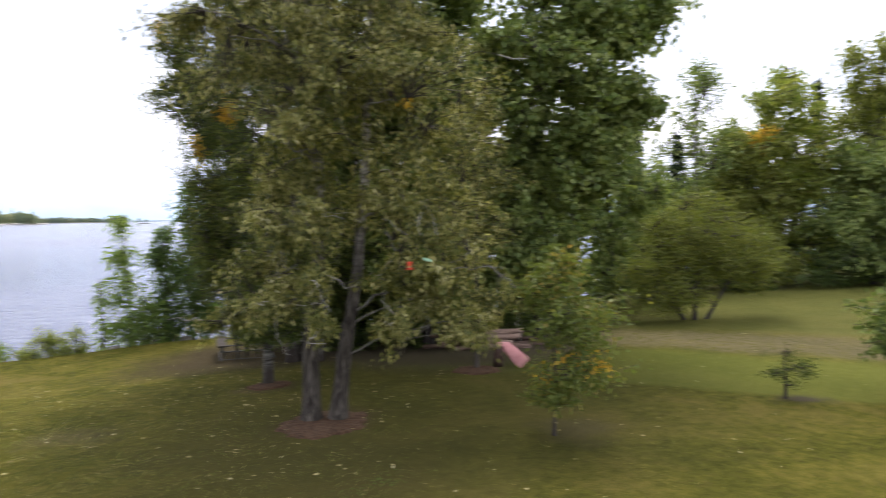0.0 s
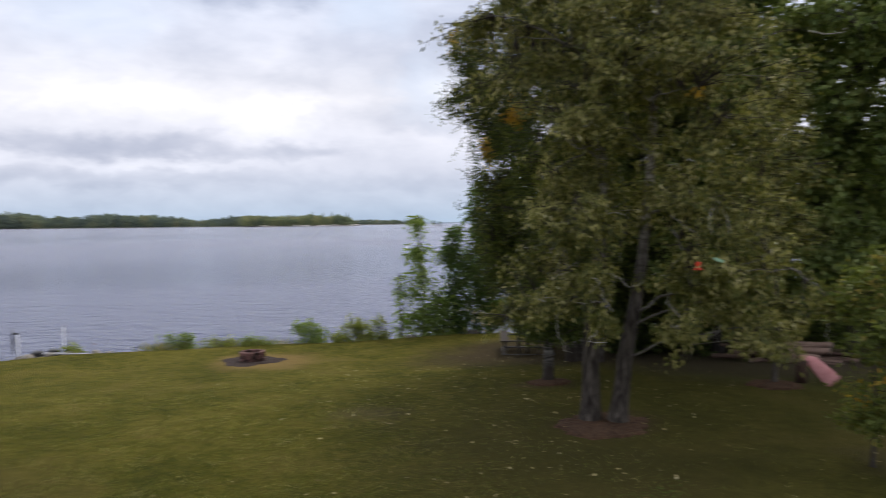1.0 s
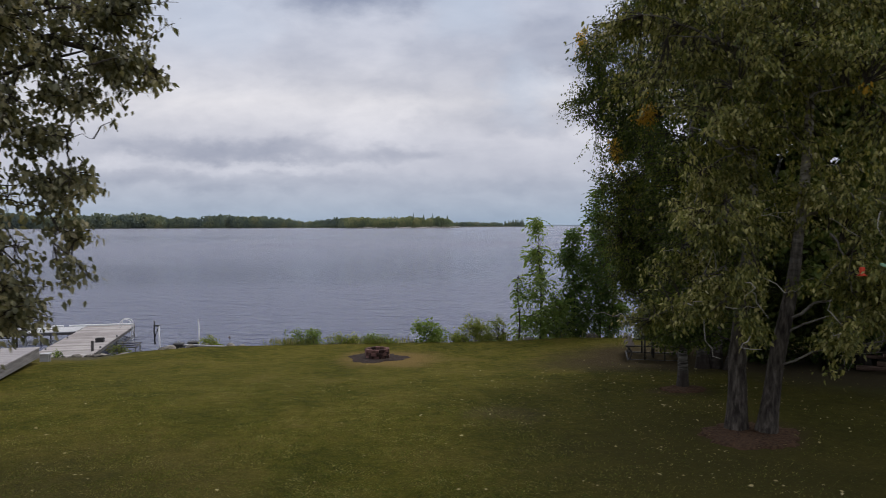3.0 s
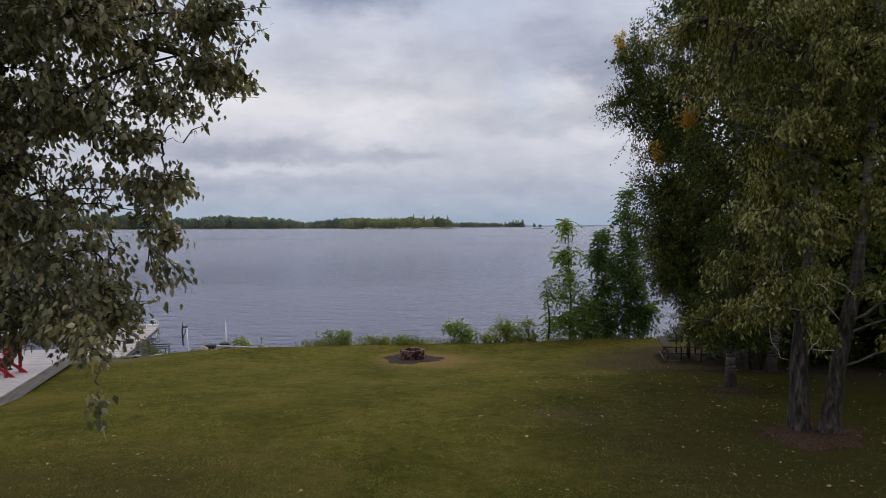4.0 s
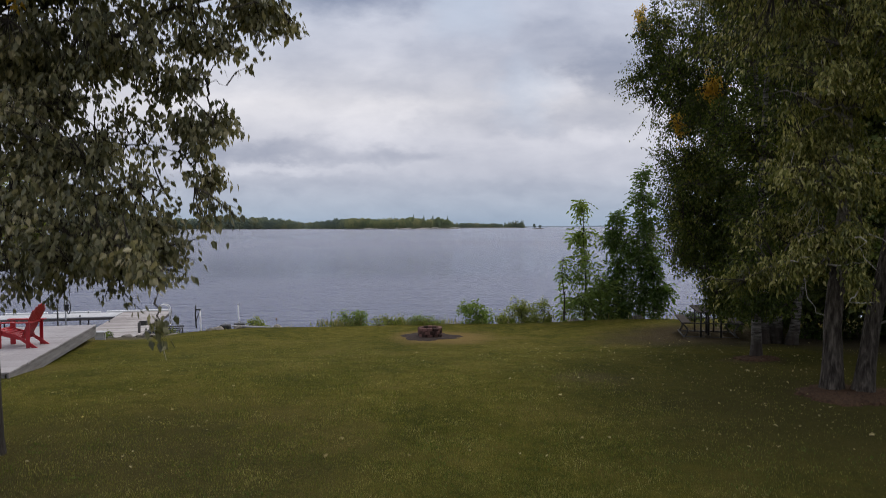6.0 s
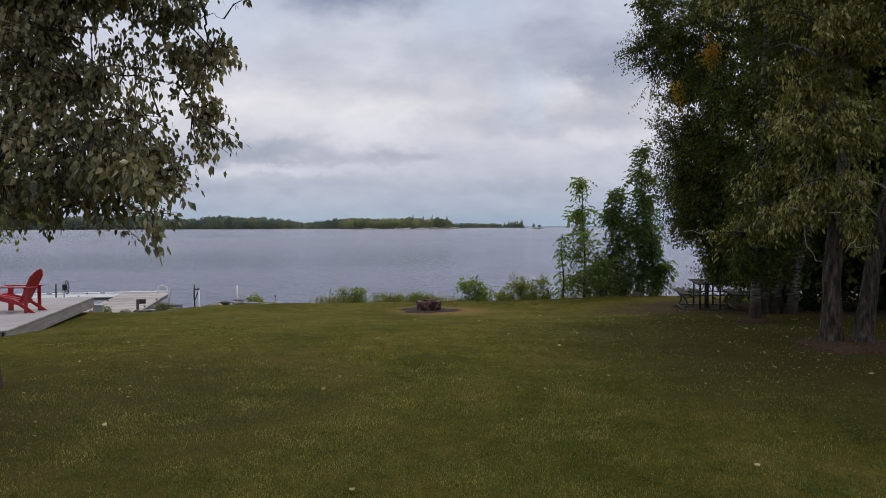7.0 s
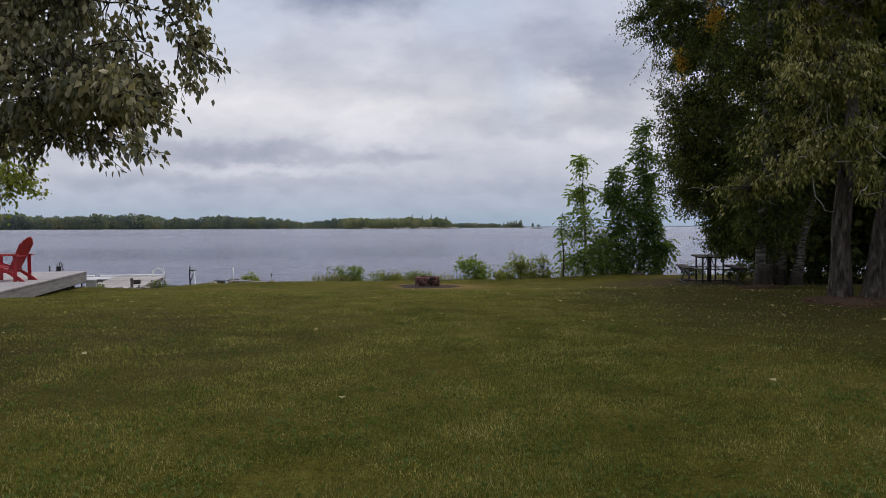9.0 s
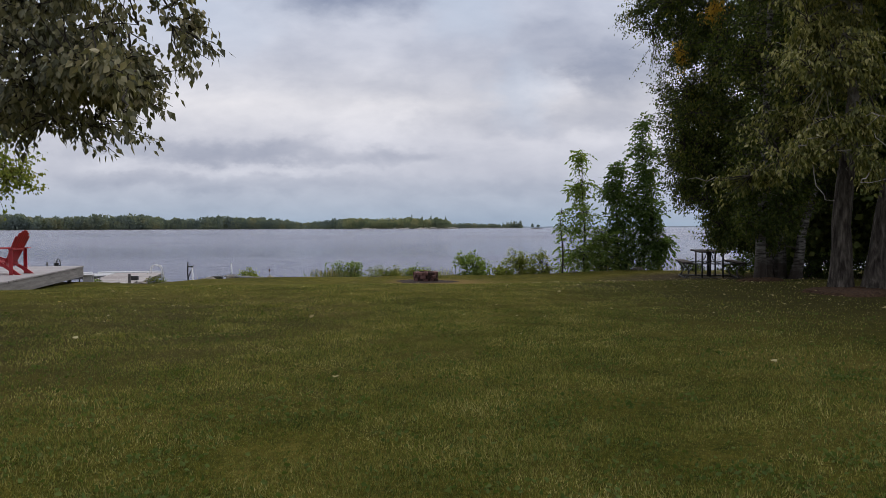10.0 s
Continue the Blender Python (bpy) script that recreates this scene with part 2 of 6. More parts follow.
def poplar_bark():
    """Dark furrowed bark at the foot that turns smooth and pale further up."""
    m, n = material("poplar_bark")
    at = n.add("ShaderNodeTexCoord").outputs["Object"]
    furrow = n.noise(n.vmath("MULTIPLY", at, (17, 17, 3.2)).outputs[0], 1.0, 5.0, 0.62, 0.3)
    low = n.ramp(furrow, [(0.38, (0.026, 0.021, 0.017)), (0.52, (0.075, 0.063, 0.052)), (0.70, (0.18, 0.157, 0.13))])
    smooth = n.noise(n.vmath("MULTIPLY", at, (4, 4, 11)).outputs[0], 1.3, 5.0, 0.65)
    high = n.ramp(smooth, [(0.33, (0.06, 0.05, 0.04)), (0.46, (0.22, 0.20, 0.165)), (0.64, (0.40, 0.37, 0.31))])
    height = n.add("ShaderNodeSeparateXYZ", None, Vector=at).outputs[2]
    pale = n.span(n.math("ADD", height, n.math("MULTIPLY", n.noise(at, 2.5, 3.0), 1.6)), 3.0, 4.8)
    finish(n, n.mix(pale, low, high), 0.92, bump(n, furrow, n.span(pale, 0.0, 1.0, 1.0, 0.25), 0.09), 0.0, 0.2)
    return m


BARK_POPLAR = poplar_bark()
BARK_OLD_BIRCH = old_birch_bark()
TWIG = plain("twig_bark", (0.025, 0.021, 0.017), (0.075, 0.062, 0.05), 8.0, 0.85)
DEAD_WOOD = plain("dead_twig_bark", (0.22, 0.20, 0.17), (0.42, 0.39, 0.34), 8.0, 0.85)
WOOD_DECK = plain("weathered_deck_wood", (0.27, 0.248, 0.25), (0.41, 0.382, 0.385), 3.0, 0.8, 0.4, 0.006, (0.5, 6, 6), pieces=0.16)
WOOD_FASCIA = plain("grey_fascia_wood", (0.20, 0.195, 0.205), (0.36, 0.35, 0.365), 3.0, 0.85, 0.4, 0.006, (6, 0.5, 6), pieces=0.2)
WOOD_BEAM = plain("dark_dock_beam", (0.06, 0.056, 0.054), (0.16, 0.15, 0.145), 3.0, 0.85, 0.4, 0.006, (6, 0.5, 6))
WOOD_SKIRT = plain("grey_deck_skirt", (0.12, 0.113, 0.11), (0.28, 0.265, 0.26), 3.0, 0.85, 0.4, 0.006, (6, 0.5, 6))
WOOD_DOCK = plain("weathered_dock_wood", (0.25, 0.222, 0.212), (0.43, 0.395, 0.38), 3.0, 0.85, 0.3, 0.006, (0.6, 5, 5), pieces=0.35)
WOOD_HEAD = plain("bleached_dock_wood", (0.40, 0.40, 0.41), (0.58, 0.58, 0.59), 3.0, 0.8, 0.3, 0.006, (0.6, 5, 5), pieces=0.25)
WOOD_TABLE = plain("dark_table_wood", (0.025, 0.022, 0.02), (0.07, 0.06, 0.054), 4.0, 0.9, 0.4, 0.006, (0.6, 6, 6), pieces=0.3, spec=0.04)
CUT_WOOD = plain("pale_cut_wood", (0.30, 0.23, 0.17), (0.50, 0.41, 0.32), 14.0, 0.85)
WOOD_LOG = plain("weathered_log", (0.055, 0.032, 0.024), (0.26, 0.175, 0.135), 5.0, 0.9, 0.7, 0.02, (0.4, 3, 3), pieces=0.5)
PAINT_RED = plain("red_paint", (0.27, 0.006, 0.012), (0.40, 0.010, 0.018), 5.0, 0.42, 0.15, 0.004, pieces=0.25, spec=0.5)
HULL_PINK = plain("faded_pink_hull", (0.50, 0.20, 0.20), (0.66, 0.33, 0.32), 3.0, 0.5, 0.1, 0.004)
PLASTIC_RED = plain("red_plastic", (0.55, 0.05, 0.02), (0.7, 0.09, 0.04), 9.0, 0.35, 0.05, 0.002)
PLASTIC_GREEN = plain("pale_green_plastic", (0.25, 0.45, 0.28), (0.4, 0.6, 0.42), 9.0, 0.4, 0.05, 0.002)
METAL_WHITE = plain("white_painted_metal", (0.66, 0.66, 0.66), (0.82, 0.82, 0.82), 9.0, 0.4, 0.1, 0.002)
METAL_GREY = plain("galvanised_metal", (0.20, 0.205, 0.22), (0.34, 0.35, 0.37), 14.0, 0.5, 0.1, 0.002, metal=0.5)
METAL_TABLE = plain("dull_table_metal", (0.05, 0.05, 0.052), (0.13, 0.125, 0.12), 14.0, 0.6, 0.1, 0.002, metal=0.3)
METAL_DARK = plain("dark_metal", (0.03, 0.03, 0.032), (0.08, 0.078, 0.075), 12.0, 0.55, 0.15, 0.003, metal=0.5)
PLASTIC_WHITE = plain("white_plastic", (0.70, 0.71, 0.72), (0.82, 0.82, 0.83), 4.0, 0.45, 0.1, 0.003)
BLOCK = plain("fire_pit_block", (0.045, 0.026, 0.022), (0.20, 0.105, 0.092), 12.0, 0.92, 0.8, 0.015, pieces=0.55)
ROCK = plain("shore_rock", (0.075, 0.066, 0.056), (0.28, 0.25, 0.215), 4.0, 0.9, 0.8, 0.03, pieces=0.4)
MULCH = plain("red_brown_mulch", (0.028, 0.015, 0.009), (0.145, 0.082, 0.045), 22.0, 0.95, 1.0, 0.04)
ASH_SOIL = plain("charred_soil", (0.012, 0.008, 0.007), (0.055, 0.034, 0.026), 14.0, 0.95, 0.9, 0.02)
# distance haze is painted into both woods' colours: paler and bluer than leaves
FAR_WOOD_HAZED = leaf_material("far_wood_hazed", [(0.0, (0.115, 0.145, 0.145)), (0.35, (0.155, 0.19, 0.165)), (0.6, (0.20, 0.235, 0.175)), (0.8, (0.255, 0.27, 0.175)), (1.0, (0.33, 0.295, 0.18))], 0.2, 0.8, 0.7, 0.02)
ISLAND_WOOD_HAZED = leaf_material("island_wood_hazed", [(0.0, (0.12, 0.15, 0.12)), (0.35, (0.21, 0.25, 0.15)), (0.65, (0.31, 0.325, 0.18)), (1.0, (0.44, 0.39, 0.22))], 0.2, 0.8, 0.7, 0.035)
PALE_ROCK = plain("pale_island_rock", (0.34, 0.31, 0.27), (0.58, 0.53, 0.47), 0.3, 0.9, 0.4, 0.2)
# the horizon shore's blue-grey is painted haze too
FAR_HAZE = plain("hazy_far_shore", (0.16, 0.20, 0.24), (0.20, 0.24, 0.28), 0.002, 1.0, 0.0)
DARK_SHORE = plain("dark_far_shore", (0.05, 0.05, 0.045), (0.14, 0.135, 0.12), 0.06, 0.9, 0.5, 0.5)
ISLE_ROCK = plain("island_rock", (0.10, 0.095, 0.085), (0.36, 0.33, 0.30), 0.06, 0.9, 0.5, 0.5)


def lawn_material():
    m, n = material("lawn")
    at = n.add("ShaderNodeNewGeometry").outputs["Position"]
    fine = n.noise(at, 36.0, 4.0, 0.75)
    tuft = n.noise(at, 5.0, 4.0, 0.6)
    patch = n.noise(at, 0.55, 5.0, 0.6, 0.4)
    wide = n.noise(n.vmath("ADD", at, (31, 7, 0)).outputs[0], 0.16, 3.0)
    mottle = n.noise(n.vmath("ADD", at, (5, 17, 0)).outputs[0], 4.6, 6.0, 0.75, 0.3)
    f = n.math("ADD", n.math("MULTIPLY", fine, 0.36), n.math("ADD", n.math("MULTIPLY", tuft, 0.20), n.math("ADD", n.math("MULTIPLY", patch, 0.26), n.math("MULTIPLY", mottle, 0.18))))
    col = n.ramp(f, [(0.39, (0.025, 0.029, 0.004)), (0.46, (0.062, 0.063, 0.008)), (0.52, (0.104, 0.094, 0.014)), (0.60, (0.178, 0.147, 0.030))])
    # thin brown spots where the soil shows between the tufts
    thin = n.math("MULTIPLY", n.span(n.noise(n.vmath("ADD", at, (2, 43, 0)).outputs[0], 3.6, 6.0, 0.78, 0.5), 0.50, 0.64), 0.34)
    col = n.mix(thin, col, n.mix(fine, (0.036, 0.027, 0.008), (0.15, 0.11, 0.032)))
    dry = n.math("MULTIPLY", n.span(n.math("ADD", n.math("MULTIPLY", patch, 0.6), n.math("MULTIPLY", wide, 0.4)), 0.50, 0.66), 0.6)
    col = n.mix(dry, col, n.mix(fine, (0.070, 0.053, 0.012), (0.16, 0.126, 0.038)))
    xyz = n.add("ShaderNodeSeparateXYZ", None, Vector=at)
    wob = n.math("MULTIPLY", n.math("SUBTRACT", n.noise(at, 0.9, 4.0), 0.5), 1.6)
    across = n.math("ADD", n.math("ADD", n.math("MULTIPLY", xyz.outputs[0], 0.83), n.math("MULTIPLY", xyz.outputs[1], 0.56)), n.math("MULTIPLY", wob, 0.12))
    # the old track beside the trees: a greener strip, then bare gravelly soil, then lawn again
    green_strip = n.math("MULTIPLY", n.span(xyz.outputs[0], 8.5, 10.5, 0.0, 0.75), n.math("MULTIPLY", n.span(across, 16.3, 16.75), n.span(n.math("ADD", across, wob), 19.8, 21.2, 1.0, 0.0)))
    col = n.mix(green_strip, col, n.mix(f, (0.072, 0.088, 0.013), (0.155, 0.158, 0.034)))
    bare = n.math("MULTIPLY", n.math("MULTIPLY", n.span(xyz.outputs[0], 12.5, 14.5), n.span(n.math("ADD", across, wob), 20.3, 21.6)), n.span(n.math("ADD", across, wob), 23.3, 24.8, 1.0, 0.0))
    col = n.mix(n.math("MULTIPLY", bare, n.span(n.math("ADD", n.math("MULTIPLY", mottle, 0.6), n.math("MULTIPLY", fine, 0.4)), 0.40, 0.56, 0.05, 0.8)), col, n.mix(fine, (0.07, 0.055, 0.031), (0.20, 0.16, 0.10)))
    far_lawn = n.math("MULTIPLY", n.span(xyz.outputs[0], 13.0, 15.0), n.span(across, 23.6, 25.0))
    col = n.mix(n.math("MULTIPLY", far_lawn, 0.7), col, n.mix(f, (0.055, 0.064, 0.013), (0.135, 0.13, 0.040)))
    # worn places and painted tree shade: (x, y, inner radius, outer radius, tone dark, tone light, strength)
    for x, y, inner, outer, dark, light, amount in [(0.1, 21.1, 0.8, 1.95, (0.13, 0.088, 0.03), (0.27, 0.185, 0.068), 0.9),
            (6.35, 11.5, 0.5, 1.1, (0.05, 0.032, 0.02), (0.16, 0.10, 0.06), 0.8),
            (6.5, 15.0, 0.3, 0.8, (0.05, 0.035, 0.022), (0.14, 0.09, 0.055), 0.7),
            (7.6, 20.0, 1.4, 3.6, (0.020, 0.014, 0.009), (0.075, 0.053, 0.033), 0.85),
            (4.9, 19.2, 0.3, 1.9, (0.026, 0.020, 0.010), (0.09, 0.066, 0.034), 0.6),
            (9.6, 9.0, 0.2, 1.0, (0.06, 0.045, 0.03), (0.16, 0.12, 0.07), 0.6),
            (2.6, 12.9, 0.1, 1.1, (0.06, 0.045, 0.03), (0.15, 0.11, 0.065), 0.45)] + [(14.3, 8.2, 0.1, 0.6, (0.03, 0.025, 0.02), (0.09, 0.07, 0.055), 0.8),
            # next: thin brown grass, darkened further for the deck poplar's shade
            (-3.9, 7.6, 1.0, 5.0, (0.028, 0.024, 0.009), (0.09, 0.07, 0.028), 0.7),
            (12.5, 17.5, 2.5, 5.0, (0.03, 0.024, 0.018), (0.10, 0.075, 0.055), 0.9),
            # last two: shade round the lawn poplar, painted as dark tones
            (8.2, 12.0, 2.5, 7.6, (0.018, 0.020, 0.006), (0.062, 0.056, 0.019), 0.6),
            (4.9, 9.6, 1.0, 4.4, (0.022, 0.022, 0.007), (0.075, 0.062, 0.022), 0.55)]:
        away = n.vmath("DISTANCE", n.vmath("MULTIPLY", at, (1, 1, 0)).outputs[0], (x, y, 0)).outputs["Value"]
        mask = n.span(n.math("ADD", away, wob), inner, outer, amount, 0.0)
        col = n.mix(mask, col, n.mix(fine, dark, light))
    shore = n.span(xyz.outputs[2], -0.75, -0.6, 1.0, 0.0)
    col = n.mix(shore, col, n.mix(fine, (0.06, 0.05, 0.04), (0.18, 0.16, 0.13)))
    relief = n.math("ADD", n.math("MULTIPLY", fine, 0.7), n.math("MULTIPLY", n.noise(at, 90.0, 2.0), 0.5))
    finish(n, col, 0.97, bump(n, relief, 0.9, 0.05), 0.0, 0.05)
    return m


def water_material():
    m, n = material("lake_water")
    at = n.add("ShaderNodeNewGeometry").outputs["Position"]
    chop = n.noise(n.vmath("MULTIPLY", at, (0.6, 1.5, 1.0)).outputs[0], 1.1, 3.0, 0.55, 0.5)
    swell = n.noise(n.vmath("MULTIPLY", at, (0.09, 0.22, 1.0)).outputs[0], 1.0, 3.0, 0.55, 0.4)
    calm = n.noise(n.vmath("MULTIPLY", at, (0.004, 0.02, 1.0)).outputs[0], 1.0, 3.0)
    ripple = n.noise(n.vmath("MULTIPLY", at, (1.1, 2.6, 1.0)).outputs[0], 2.6, 2.0, 0.5, 0.6)
    h = n.math("ADD", n.math("ADD", n.math("MULTIPLY", chop, 0.68), n.math("MULTIPLY", swell, 0.42)), n.math("MULTIPLY", ripple, 0.16))
    finish(n, (0.112, 0.120, 0.186), n.span(calm, 0.35, 0.65, 0.1, 0.18), bump(n, h, 1.0, 1.0), 0.0, 0.5, IOR=1.33)
    return m


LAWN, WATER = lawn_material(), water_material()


# ---- building helpers ----
def mesh_data(name, verts, faces, mat, slots=None, smooth=False):
    """A mesh from arrays: verts (n, 3), faces (m, 3 or 4); slots: a material slot for each face."""
    verts, faces = np.asarray(verts, dtype=np.float32), np.asarray(faces, dtype=np.int32)
    me = bpy.data.meshes.new(name)
    me.vertices.add(len(verts))
    me.vertices.foreach_set("co", verts.ravel())
    m, k = faces.shape
    me.loops.add(m * k)
    me.loops.foreach_set("vertex_index", faces.ravel())
    me.polygons.add(m)
    me.polygons.foreach_set("loop_start", np.arange(0, m * k, k, dtype=np.int32))
    for one in mat if isinstance(mat, (list, tuple)) else [mat]:
        me.materials.append(one)
    if slots is not None:
        me.polygons.foreach_set("material_index", np.asarray(slots, dtype=np.int32))
    me.polygons.foreach_set("use_smooth", np.full(m, smooth))
    me.update(calc_edges=True)
    return me


def part_mesh(name, me, parent, label=""):
    ob = new(name, me)
    ob.parent = parent
    return tagged(ob, label)


def part(name, bm, mat, parent=None, label="", smooth=False):
    """Links a bmesh as one mesh object, under a thing or under a part."""
    me = bpy.data.meshes.new(name)
    bm.to_mesh(me)
    bm.free()
    me.materials.append(mat)
    if smooth:
        me.polygons.foreach_set("use_smooth", np.full(len(me.polygons), True))
    return part_mesh(name, me, parent, label)


def thing(name, m, label, category, group="", kind=""):
    ob = new(name)
    ob.empty_display_size = 0.2
    ob.matrix_basis = m
    return tagged(ob, label, category, group, kind)


def box(size, m=None, bevel=0.006, bm=None):
    """A bevelled box of that size round the origin of m, in a new or a given bmesh."""
    bm = bm or bmesh.new()
    made = bmesh.ops.create_cube(bm, size=1.0, matrix=(m or Matrix()) @ Matrix.Diagonal((*size, 1)))
    if bevel:
        edges = {e for v in made["verts"] for e in v.link_edges}
        bmesh.ops.bevel(bm, geom=list(edges), offset=bevel, segments=1, affect="EDGES")
    return bm


def tubes(points, radii, sides=5):
    """Many tapered tubes at once: points (t, s, 3), radii (t, s)."""
    p, r = np.asarray(points, float), np.asarray(radii, float)
    t, s, _ = p.shape
    along = np.gradient(p, axis=1)
    along /= np.linalg.norm(along, axis=2, keepdims=True) + 1e-9
    ref = np.where(np.abs(along[..., 2:3]) > 0.9, np.array([1.0, 0, 0]), np.array([0, 0, 1.0]))
    a = np.cross(along, ref)
    a /= np.linalg.norm(a, axis=2, keepdims=True) + 1e-9
    b = np.cross(along, a)
    ang = np.arange(sides) * 2 * np.pi / sides
    ring = a[:, :, None] * np.cos(ang)[:, None] + b[:, :, None] * np.sin(ang)[:, None]
    verts = (p[:, :, None] + ring * r[:, :, None, None]).reshape(-1, 3)
    i = np.arange(t * s * sides).reshape(t, s, sides)
    n = np.roll(i, -1, axis=2)
    faces = np.stack([i[:, :-1], n[:, :-1], n[:, 1:], i[:, 1:]], axis=-1).reshape(-1, 4)
    return verts, faces


def joined(pieces):
    verts, faces, base = [], [], 0
    for v, f in pieces:
        verts.append(v)
        faces.append(f + base)
        base += len(v)
    return np.concatenate(verts), np.concatenate(faces)


def rod(points, radius, sides=8):
    """One capped bent rod as arrays."""
    p = np.asarray(points, float)
    p = np.concatenate([p[:1], p, p[-1:]])
    p[0] += (p[1] - p[2]) * 1e-4
    p[-1] += (p[-2] - p[-3]) * 1e-4
    r = np.full(len(p), radius)
    r[0] = r[-1] = radius * 0.02
    return tubes(p[None], r[None], sides)


def rod_part(name, points, radius, mat, parent, sides=8, label=""):
    v, f = rod(points, radius, sides)
    return part_mesh(name, mesh_data(name, v, f, mat, smooth=True), parent, label)


def unit(v):
    return v / (np.linalg.norm(v, axis=-1, keepdims=True) + 1e-9)


def leaves_mesh(rng, at, axis, length, width=0.62, fold=0.22, simple=False):
    """Folded leaf blades, each of two quads, or one if simple: at and axis (n, 3), length (n)."""
    n = len(at)
    axis = unit(axis)
    side = unit(np.cross(axis, rng.normal(size=(n, 3))))
    nor = np.cross(side, axis)
    L = length[:, None]
    W = L * width * 0.5
    curl = rng.uniform(-0.12, 0.12, (n, 1)) * L
    if simple:
        v = np.stack([at, at + axis * L * 0.42 + side * W + nor * W * fold, at + axis * L + nor * curl, at + axis * L * 0.42 - side * W + nor * W * fold], axis=1).reshape(-1, 3)
        return v, np.arange(4 * n).reshape(-1, 4)
    v = np.stack([
        at,
        at + axis * L * 0.33 + side * W + nor * W * fold,
        at + axis * L * 0.68 + side * W * 0.55 + nor * W * fold * 0.6 + nor * curl * 0.4,
        at + axis * L + nor * curl,
        at + axis * L * 0.68 - side * W * 0.55 + nor * W * fold * 0.6 + nor * curl * 0.4,
        at + axis * L * 0.33 - side * W + nor * W * fold], axis=1).reshape(-1, 3)
    i = np.arange(n)[:, None] * 6
    f = np.concatenate([i + np.array([[0, 1, 2, 3]]), i + np.array([[0, 3, 4, 5]])], axis=1).reshape(-1, 4)
    return v, f


def smooth_path(points, n):
    """A Catmull-Rom line through points, n samples."""
    p = np.asarray(points, float)
    p = np.concatenate([[2 * p[0] - p[1]], p, [2 * p[-1] - p[-2]]])
    u = np.linspace(0, len(p) - 3 - 1e-6, n)
    i = u.astype(int)
    t = (u - i)[:, None]
    a, b, c, d = p[i], p[i + 1], p[i + 2], p[i + 3]
    return 0.5 * (2 * b + (c - a) * t + (2 * a - 5 * b + 4 * c - d) * t ** 2 + (3 * b - a - 3 * c + d) * t ** 3)


